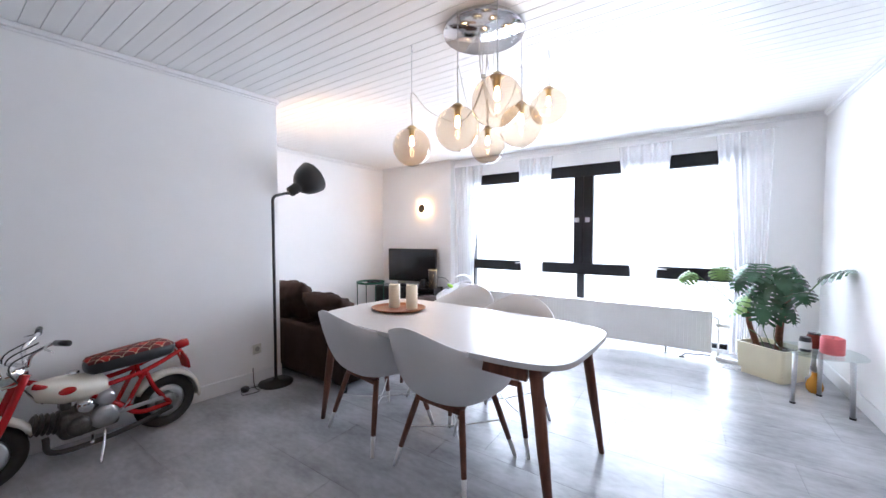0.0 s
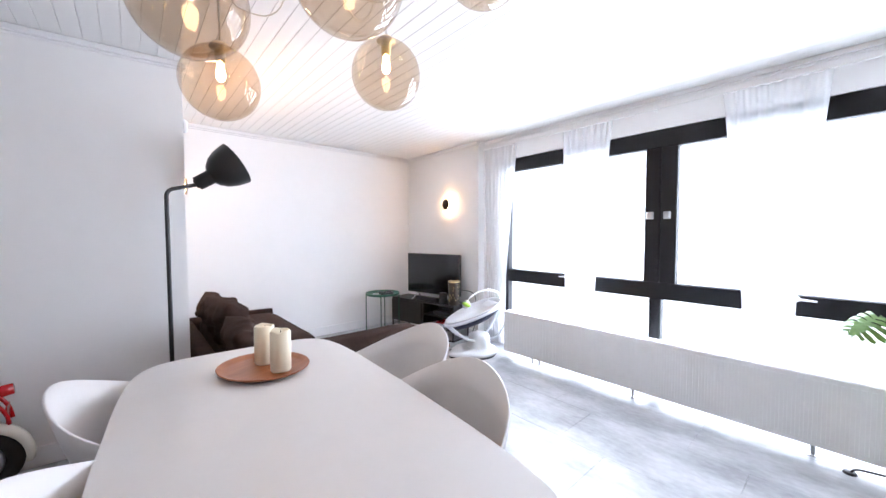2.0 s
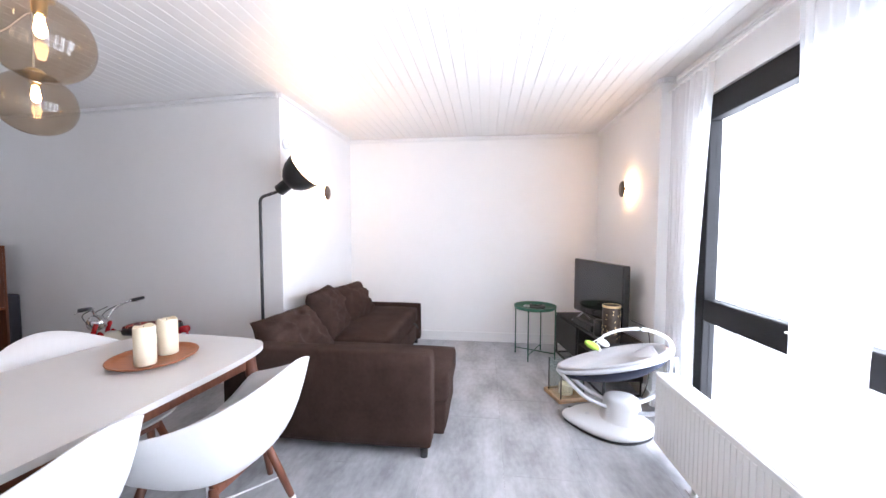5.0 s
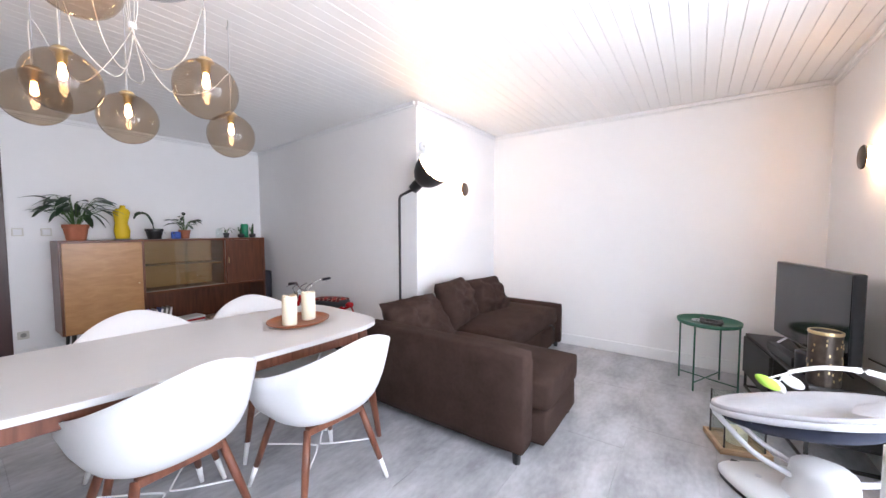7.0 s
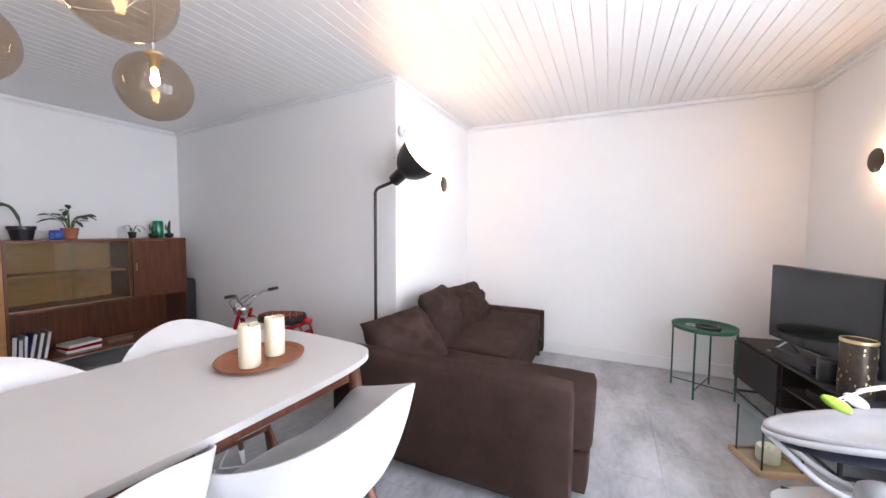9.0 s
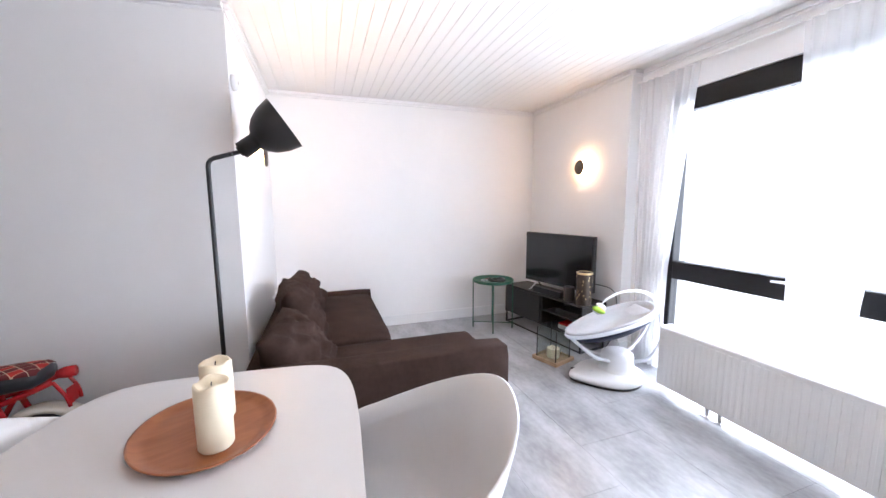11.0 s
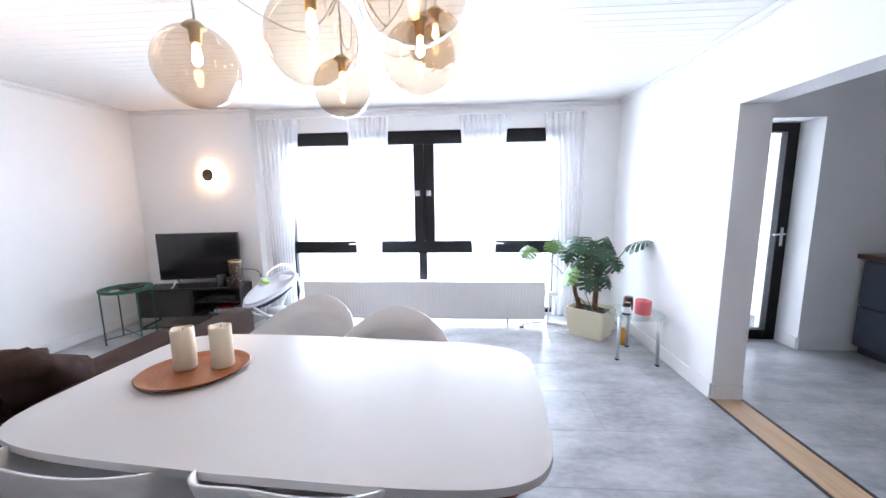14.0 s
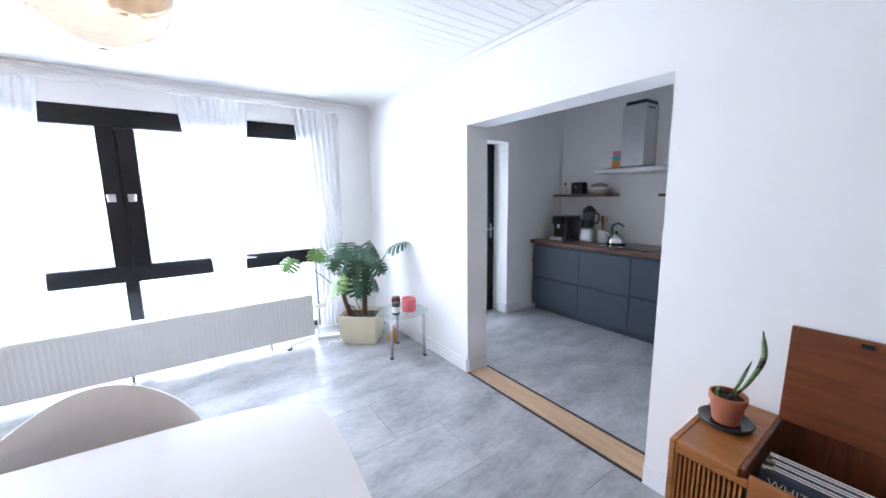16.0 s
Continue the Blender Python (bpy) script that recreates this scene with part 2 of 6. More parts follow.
def tube(points, radius, seg=8, bm=None):
    """A round tube along points; radius may be a list."""
    pts = [Vector(p) for p in points]
    rad = radius if isinstance(radius, (list, tuple)) else [radius] * len(pts)
    loops, ref = [], None
    for i, p in enumerate(pts):
        d = (pts[min(i + 1, len(pts) - 1)] - pts[max(i - 1, 0)]).normalized()
        if ref is None:
            ref = Vector((0, 0, 1)) if abs(d.z) < 0.9 else Vector((1, 0, 0))
        u = d.cross(ref).normalized()
        w = d.cross(u).normalized()
        loops.append([p + rad[i] * (math.cos(2 * math.pi * k / seg) * u + math.sin(2 * math.pi * k / seg) * w) for k in range(seg)])
    return rings(loops, bm)


def curve_pts(ctrl, n=16):
    """Catmull-Rom through control points."""
    c = [Vector(p) for p in ctrl]
    c = [2 * c[0] - c[1]] + c + [2 * c[-1] - c[-2]]
    out = []
    for i in range(1, len(c) - 2):
        for k in range(n):
            t = k / n
            out.append(0.5 * (2 * c[i] + (c[i + 1] - c[i - 1]) * t + (2 * c[i - 1] - 5 * c[i] + 4 * c[i + 1] - c[i + 2]) * t * t + (3 * c[i] - c[i - 1] - 3 * c[i + 1] + c[i + 2]) * t ** 3))
    return out + [c[-2]]


def prism(outline, z0, z1, bevel=0.0, seg=2):
    bm = rings([[(x, y, z0) for x, y in outline], [(x, y, z1) for x, y in outline]])
    if bevel:
        rim = [e for e in bm.edges if abs(e.verts[0].co.z - e.verts[1].co.z) < 1e-6]
        bmesh.ops.bevel(bm, geom=rim, offset=bevel, segments=seg, affect="EDGES", profile=0.5)
    return bm


def soft_outline(a, b, power, n=64):
    out = []
    for i in range(n):
        t = 2 * math.pi * i / n
        c, s = math.cos(t), math.sin(t)
        out.append((a * math.copysign(abs(c) ** (2 / power), c), b * math.copysign(abs(s) ** (2 / power), s)))
    return out


def cushion(a, b, h, n=14, wobble=0.012, seed=0):
    """A stuffed pillow: a by b, h thick, with creases."""
    bm = bmesh.new()
    loops = {}
    for side in (1, -1):
        for i in range(n + 1):
            for j in range(n + 1):
                u, v = 2 * i / n - 1, 2 * j / n - 1
                edge = max(0.0, (1 - abs(u) ** 2.6) * (1 - abs(v) ** 2.6)) ** 0.45
                pinch = 1 - 0.07 * (1 - abs(u * v)) * (abs(u) ** 3 + abs(v) ** 3) * 0.5
                z = side * h / 2 * edge + wobble * edge * noise.noise((3 * u + seed, 3 * v, side)) - 0.35 * wobble * edge * max(0.0, 1 - 9 * abs(noise.noise((1.6 * u + seed, 2.6 * v + 0.8 * u, 4.0 + side))))
                if side == -1 and edge < 1e-6:
                    loops[side, i, j] = loops[1, i, j]
                else:
                    loops[side, i, j] = bm.verts.new((u * a / 2 * pinch, v * b / 2 * pinch, z))
        for i in range(n):
            for j in range(n):
                q = [loops[side, i, j], loops[side, i + 1, j], loops[side, i + 1, j + 1], loops[side, i, j + 1]]
                bm.faces.new(q if side == 1 else q[::-1])
    return bm


def leaf_bm(length, width, droop=0.25, fold=0.2, n=8, bm=None, m=None):
    """A pointed leaf along +y, drooping."""
    b = bmesh.new()
    rows = []
    for i in range(n + 1):
        t = i / n
        w = width / 2 * math.sin(math.pi * min(1, t * 0.97 + 0.03)) ** 0.75
        z = -droop * length * t * t
        rows.append([b.verts.new((s * w, length * t, z + abs(s) * fold * w)) for s in (-1, 0, 1)])
    for r0, r1 in zip(rows, rows[1:]):
        for k in (0, 1):
            b.faces.new((r0[k], r0[k + 1], r1[k + 1], r1[k]))
    if m is not None:
        bmesh.ops.transform(b, matrix=m, verts=b.verts)
    return merge(bm, b)


def monstera_leaf(size, seed):
    """A split leaf along +y: heart outline with deep side cuts."""
    rnd = random.Random(seed)
    b = bmesh.new()
    lobes = 7
    for side in (-1, 1):
        for k in range(lobes):
            a0, a1 = k / lobes, (k + 0.78) / lobes if k < lobes - 1 else 1.0
            pts_in, pts_out = [], []
            for q in range(4):
                a = a0 + (a1 - a0) * q / 3
                th = math.radians(-58 + 148 * a)
                r = size * (0.52 + 0.16 * math.cos(math.radians(180 * a - 70))) * (1 - 0.12 * abs(q - 1.5) / 1.5) * (0.95 + 0.1 * rnd.random())
                cy = size * 0.40
                x, y = r * math.cos(th) * 0.92, cy + r * math.sin(th) * 0.95
                pts_out.append((side * max(x, 0.002), y))
                pts_in.append((0.0, size * (0.06 + 0.86 * a)))
            cols = []
            for f in (0.0, 0.4, 0.75, 1.0):
                cols.append([((1 - f) * i[0] + f * o[0], (1 - f) * i[1] + f * o[1]) for i, o in zip(pts_in, pts_out)])
            grid = [[b.verts.new((x, y, 0.16 * abs(x) - 0.9 * x * x / size - 0.35 * (y / size) ** 2 * size * 0.8)) for x, y in col] for col in cols]
            for c0, c1 in zip(grid, grid[1:]):
                for q in range(3):
                    f = (c0[q], c1[q], c1[q + 1], c0[q + 1])
                    b.faces.new(f if side == 1 else f[::-1])
            # cuts leave a joined strip by the midrib
            if k < lobes - 1:
                e = (k + 1) / lobes
                th = math.radians(-58 + 148 * e)
                i2 = (0.0, size * (0.06 + 0.86 * e))
                o2 = (side * size * 0.2 * max(math.cos(th), 0.05), i2[1] + size * 0.2 * math.sin(th))
                v = [grid[0][3], grid[1][3], b.verts.new((o2[0], o2[1], 0.1 * abs(o2[0]) - 0.28 * (o2[1] / size) ** 2 * size)), b.verts.new((i2[0], i2[1], -0.28 * (i2[1] / size) ** 2 * size))]
                b.faces.new(v if side == 1 else v[::-1])
    return b


def aim(p, d, roll=0.0):
    """A pose at p whose +y points along d, +z as far up as can be."""
    y = Vector(d).normalized()
    x = y.cross(Vector((0, 0, 1)))
    x = x.normalized() if x.length > 1e-4 else Vector((1, 0, 0))
    z = x.cross(y)
    m = Matrix((x, y, z)).transposed().to_4x4()
    return Matrix.Translation(p) @ m @ Matrix.Rotation(roll, 4, "Y")


# ---- the setting ----
XE, XW, YN, YS, YA, H = 1.29, -4.465, 4.975, -1.55, 1.845, 2.51
XB0, XB1 = -2.89, -3.19     # the slightly slanting wall beside the motorbike


def structure(name, bm, material, label, category):
    return tagged(part(name, bm, material), label, category, kind="structure")


WX0, WX1, WZ0, WZ1 = -2.68, 0.68, 0.03, 2.24
YW, XS = 4.86, -2.97        # the wall beside the window stands a little proud
b = box(XW - 0.2, WX0, YN, YN + 0.28, 0, 2.75)
box(XW - 0.001, XS, YW, YN, 0, 2.75, bm=b)
box(WX1, XE + 0.21, YN, YN + 0.28, 0, 2.75, bm=b)
box(WX0, WX1, YN, YN + 0.28, WZ1, 2.75, bm=b)
box(WX0, WX1, YN, YN + 0.28, -0.1, WZ0, bm=b)
structure("wall_north", b, WALL, "white plastered wall around the wide window", "wall")
OY0, OY1, OZ = 1.705, 3.155, 2.022
b = box(XE, 1.5, YS - 0.2, OY0, 0, 2.75)
box(XE, 1.5, OY1, YN, 0, 2.75, bm=b)
box(XE, 1.5, OY0, OY1, OZ, 2.75, bm=b)
structure("wall_east", b, WALL, "white wall with a wide opening to the kitchen", "wall")
structure("wall_west", box(XW - 0.2, XW, YA - 0.2, YN, 0, 2.75), WALL, "bare white wall behind the sofa corner", "wall")
structure("wall_bay", prism([(XW, YA), (XB0 - 0.02, YA - 0.002), (XB0 - 0.04, YA - 0.2), (XW, YA - 0.2)][::-1], 0, 2.75), WALL, "white wall with a round wall lamp above the sofa", "wall")
structure("wall_side", prism([(XB0, YA), (XB1, YS), (XB1 - 0.2, YS), (XB0 - 0.2, YA - 0.201)][::-1], 0, 2.75), WALL, "white wall beside the parked minibike", "wall")
DX0, DX1, DZ = -0.60, 0.30, 2.06
b = box(XB1 - 0.2, DX0, YS - 0.18, YS, 0, 2.75)
box(DX1, XE, YS - 0.18, YS, 0, 2.75, bm=b)
box(DX0, DX1, YS - 0.18, YS, DZ, 2.75, bm=b)
structure("wall_south", b, WALL, "white wall behind the long sideboard with a glazed door", "wall")

# ceiling of narrow boards running along the window
b = box(XW - 0.2, XE + 0.2, YS - 0.2, YN + 0.2, H + 0.014, H + 0.1)
y = YS - 0.05
while y < YN:
    box(XW - 0.1, XE + 0.1, y + 0.0012, y + 0.0838, H, H + 0.012, 0.0016, 1, b)
    y += 0.085
structure("ceiling", b, CEIL, "white ceiling of narrow grooved boards", "ceiling")


def bar_along(p, q, depth, z0, z1, side, bm=None):
    """A trim strip from p to q in the plan, proud of the wall by depth to one side."""
    d = Vector((q[0] - p[0], q[1] - p[1], 0))
    nrm = Vector((-d.y, d.x, 0)).normalized() * side * depth
    out = [(p[0], p[1]), (q[0], q[1]), (q[0] + nrm.x, q[1] + nrm.y), (p[0] + nrm.x, p[1] + nrm.y)]
    bm2 = rings([[(x, y, z0) for x, y in out], [(x, y, z1) for x, y in out]])
    bmesh.ops.recalc_face_normals(bm2, faces=bm2.faces)
    bmesh.ops.bevel(bm2, geom=bm2.edges[:], offset=0.004, segments=1, affect="EDGES")
    return merge(bm, bm2)


runs = [((XW, YW), (XS, YW), -1), ((XS, YW), (XS, YN), -1), ((XS, YN), (XE, YN), -1), ((XE, YN), (XE, YS), -1), ((XE, YS), (XB1, YS), -1), ((XB1, YS), (XB0, YA), -1), ((XB0, YA), (XW, YA), -1), ((XW, YA), (XW, YW), -1)]
b = None
for p, q, s in runs:
    b = bar_along(p, q, 0.028, H - 0.035, H - 0.002, s, b)
    b = bar_along(p, q, 0.014, H - 0.052, H - 0.036, s, b)
structure("cornice_trim", b, TRIM, "narrow white cornice strip under the ceiling", "trim")
b = None
base_runs = [((XW, YW), (XS, YW), -1), ((XS, YW), (XS, YN), -1), ((XS, YN), (WX0, YN), -1), ((WX1, YN), (XE, YN), -1), ((XE, YN), (XE, OY1), -1), ((XE, OY1), (1.5, OY1), -1), ((XE, OY0), (XE, YS), -1), ((XE, YS), (DX1 + 0.08, YS), -1), ((DX0 - 0.08, YS), (XB1, YS), -1), ((XB1, YS), (XB0, YA), -1), ((XB0, YA), (XW, YA), -1), ((XW, YA), (XW, YW), -1)]
for p, q, s in base_runs:
    b = bar_along(p, q, 0.014, 0.001, 0.118, s, b)
structure("baseboard", b, TRIM, "plain white skirting board", "baseboard")

floor = structure("floor", box(XW - 0.2, 3.9, -4.8, YN + 0.1, -0.1, -0.006), GROUT, "grey concrete-look vinyl tile floor", "floor")
structure("threshold", box(XE + 0.012, 1.488, OY0, OY1, -0.006, 0.006, 0.002), OAK, "light oak threshold board in the kitchen opening", "threshold")
b = box(XE - 0.004, XE + 0.012, OY0, OY1, -0.006, 0.008, 0.002)
box(1.488, 1.51, OY0, OY1, -0.006, 0.008, 0.002, bm=b)
structure("threshold_strip", b, BLACK, "thin dark metal edge strips of the threshold", "trim")

# window
win = thing("window_1", pose(0, 0, 0), "wide black-framed window from floor to lintel", "window", kind="structure")
FY0, FY1 = 4.99, 5.07


def fbar(name, x0, x1, z0, z1, y0=FY0, y1=FY1):
    return part(name, box(x0, x1, y0, y1, z0, z1, 0.006), BLACKFRAME, win)


fbar("window_frame", WX0, WX1, 2.085, 2.238)
fbar("window_frame", WX0, WX1, 0.032, 0.085)
fbar("window_frame", WX0, WX0 + 0.09, 0.085, 2.085)
fbar("window_frame", WX1 - 0.09, WX1, 0.085, 2.085)
fbar("transom", WX0 + 0.09, WX1 - 0.09, 0.78, 0.925)
fbar("mullion", -1.078, -0.958, 0.925, 2.085)
fbar("mullion", -0.952, -0.832, 0.925, 2.085)
fbar("mullion", -1.03, -0.935, 0.085, 0.78)
# added strip behind the mullions, stops light leaking through their gap
fbar("mullion_gap_filler", -0.99, -0.92, 0.925, 2.085, 5.071, 5.085)
for x0, x1, z0, z1 in ((WX0 + 0.09, -1.078, 0.925, 2.085), (-0.832, WX1 - 0.09, 0.925, 2.085), (WX0 + 0.09, -1.03, 0.085, 0.78), (-0.935, WX1 - 0.09, 0.085, 0.78)):
    p = part("pane", box(x0, x1, 5.03, 5.036, z0, z1), PANE, win)
    p.visible_shadow = False
for x in (-1.032, -0.9):
    b = box(x - 0.028, x + 0.028, 4.974, 4.99, 1.475, 1.54, 0.004)
    box(x - 0.022, x + 0.022, 4.962, 4.974, 1.485, 1.53, 0.003, bm=b)
    part("handle", b, STEEL, win, "small square metal lock plate")
for x, s in ((-1.80, -1), (-0.10, 1)):
    b = lathe([(0.0, 0), (0.02, 0.0), (0.02, 0.012), (0.0, 0.012)], 14)
    rot(b, pose(x, 4.99, 0.9, 90))
    tube([(x, 4.975, 0.9), (x + 0.02 * s, 4.965, 0.9), (x + 0.10 * s, 4.962, 0.896)], [0.009, 0.009, 0.006], 8, b)
    part("handle", b, WHITE, win, "white lever handle")


# sheer curtains on a slim rail
def curtain(x0t, x1t, x0b, x1b, seed):
    b = bmesh.new()
    rnd = random.Random(seed)
    nx, nz, ztop, zbot = 60, 30, 2.385, 0.03
    folds = max(4, int((x1t - x0t) / 0.062))
    ph = rnd.random() * 6
    grid = []
    for j in range(nz + 1):
        t = j / nz
        z = ztop + (zbot - ztop) * t
        k = min(1, t / 0.65)
        xa, xb = x0t + (x0b - x0t) * k, x1t + (x1b - x1t) * k
        row = []
        for i in range(nx + 1):
            u = i / nx
            amp = 0.014 + 0.014 * t
            yy = 4.905 + amp * math.sin(2 * math.pi * folds * u + ph + 0.8 * math.sin(3 * t + seed)) + 0.006 * math.sin(17 * u + 5 * t)
            row.append(b.verts.new((xa + (xb - xa) * (u + 0.006 * math.sin(9 * t + 20 * u)), yy, z)))
        grid.append(row)
    for r0, r1 in zip(grid, grid[1:]):
        for i in range(nx):
            b.faces.new((r0[i], r0[i + 1], r1[i + 1], r1[i]))
    ob = part("sheer_curtain", b, SHEER, smooth=True)
    return tagged(ob, "thin white sheer curtain hanging before the window", "curtain", "sheer curtains at the window")


curtain(-2.93, -2.42, -2.86, -2.58, 1)
curtain(-1.84, -1.34, -1.78, -1.47, 2)
curtain(-0.53, 0.03, -0.38, -0.10, 3)
curtain(0.43, 0.90, 0.58, 0.88, 4)
rail = thing("curtain_rail", pose(0, 0, 0), "slim white curtain rail above the window", "curtain rail")
part("rail", tube([(-2.95, 4.905, 2.395), (0.95, 4.905, 2.395)], 0.008, 8), WHITE, rail)
for x in (-2.9, -1.0, 0.88):
    part("bracket", box(x - 0.01, x + 0.01, 4.905, 4.976, 2.388, 2.402, 0.002), WHITE, rail)

# kitchen shell
KX, KY, KH = 3.66, 4.04, 2.62
b = box(2.635, KX + 0.2, KY, KY + 0.5, 0, 2.75)
box(1.5, 2.635, KY, KY + 0.5, 2.10, 2.75, bm=b)
box(1.5, 1.62, KY, KY + 0.5, 0, 2.10, bm=b)
structure("kitchen_wall_north", b, WALL, "white kitchen wall with a deep door recess", "wall")
structure("kitchen_wall_east", box(KX, KX + 0.2, 0.2, KY, 0, 2.75), WALL, "white kitchen wall behind the worktop", "wall")
structure("kitchen_wall_south", box(1.5, KX, 0.2, 0.4, 0, 2.75), WALL, "plain white kitchen end wall", "wall")
structure("kitchen_ceiling", box(1.5, KX + 0.2, 0.2, KY + 0.5, KH, KH + 0.1), CEIL, "plain white kitchen ceiling", "ceiling")
b = bar_along((KX, KY), (2.635, KY), 0.014, 0.001, 0.118, 1)
bar_along((2.635, KY), (2.635, 4.27), 0.014, 0.001, 0.118, 1, b)
bar_along((1.5, OY0), (1.5, 0.4), 0.014, 0.001, 0.118, 1, b)
structure("kitchen_baseboard", b, TRIM, "plain white kitchen skirting board", "baseboard")
kd = thing("door_2", pose(0, 0, 0), "black-framed glazed balcony door in the kitchen", "door", kind="structure")
for x0, x1, z0, z1 in ((1.62, 1.72, 0, 2.1), (2.535, 2.635, 0, 2.1), (1.72, 2.535, 0, 0.1), (1.72, 2.535, 2.02, 2.1)):
    part("door_frame", box(x0, x1, 4.28, 4.36, z0, z1, 0.005), BLACKFRAME, kd)
p = part("pane", box(1.72, 2.535, 4.31, 4.316, 0.1, 2.02), PANE, kd)
p.visible_shadow = False
b = box(2.565, 2.59, 4.268, 4.28, 0.95, 1.13, 0.003)
tube([(2.578, 4.27, 1.07), (2.578, 4.235, 1.07), (2.47, 4.23, 1.065)], 0.008, 8, b)
part("door_handle", b, STEEL, kd)

# glazed hall door and the hall behind it
hd = thing("door_1", pose(0, 0, 0), "dark-framed glass door with brass hinges", "door", kind="structure")
for x0, x1, z0, z1 in ((DX0 - 0.07, DX0 + 0.03, 0, DZ + 0.08), (DX1 - 0.03, DX1 + 0.07, 0, DZ + 0.08), (DX0 + 0.03, DX1 - 0.03, DZ - 0.03, DZ + 0.08)):
    part("door_frame", box(x0, x1, YS - 0.19, YS + 0.016, z0, z1, 0.004), DOORWOOD, hd)
part("door_leaf", box(DX0 + 0.035, DX1 - 0.035, YS - 0.03, YS - 0.02, 0.012, DZ - 0.035, 0.002), SMOKE, hd, "smoked glass leaf")
for z in (0.19, 1.84):
    part("hinge", box(DX0 + 0.01, DX0 + 0.12, YS - 0.036, YS - 0.012, z - 0.03, z + 0.03, 0.004), BRASS, hd, "brass hinge")
# the hall's dimness is put into its dark brown wall colour
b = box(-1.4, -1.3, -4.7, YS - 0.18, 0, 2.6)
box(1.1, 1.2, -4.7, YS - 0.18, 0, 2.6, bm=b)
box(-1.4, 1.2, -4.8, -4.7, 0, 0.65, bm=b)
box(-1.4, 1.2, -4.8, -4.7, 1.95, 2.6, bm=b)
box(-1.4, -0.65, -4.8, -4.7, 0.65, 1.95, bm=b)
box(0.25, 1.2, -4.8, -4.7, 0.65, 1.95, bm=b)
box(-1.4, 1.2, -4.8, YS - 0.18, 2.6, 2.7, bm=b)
structure("hall_walls", b, mat("brown hall paint darkened for dimness", (0.12, 0.08, 0.06), 0.7), "hall walls coloured dark to look dim beyond the glass door", "wall")

# outside: bright overcast distance past the glass
structure("backdrop", box(-24, 24, 14.0, 14.05, -12, 14), glow_mat("bright overcast sky", (0.96, 0.98, 1.0), 3.0), "plain bright white sky beyond the windows", "backdrop")
structure("hall_backdrop", box(-1.2, 1.0, -5.3, -5.28, 0.3, 2.3), glow_mat("pale hall daylight", (0.8, 0.88, 1.0), 0.7), "pale sky beyond the hall window", "backdrop")


# ---- dining corner ----
TC, TR = (-1.075, 1.915), -4.0
table = thing("dining_table", pose(TC[0], TC[1], 0, 0, 0, TR), "pale grey dining table with red-brown wooden legs", "table")
outline = soft_outline(0.89, 0.46, 7, 96)
outline = [(x * (1 - 0.02 * (y / 0.46) ** 2), y * (1 - 0.06 * (x / 0.89) ** 2)) for x, y in outline]
part("tabletop", prism(outline, 0.7245, 0.75, 0.009, 3), TABLETOP, table)
for s in (-1, 1):
    part("apron", box(-0.70, 0.70, s * 0.36 - 0.011, s * 0.36 + 0.011, 0.645, 0.724, 0.003), WALNUT, table)
    part("apron", box(s * 0.735 - 0.011, s * 0.735 + 0.011, -0.34, 0.34, 0.645, 0.724, 0.003), WALNUT, table)
for sx in (-1, 1):
    for sy in (-1, 1):
        part("leg", tube([(sx * 0.735, sy * 0.355, 0.723), (sx * 0.785, sy * 0.375, 0.35), (sx * 0.835, sy * 0.395, 0)], [0.031, 0.026, 0.015], 14), WALNUT, table, smooth=True)


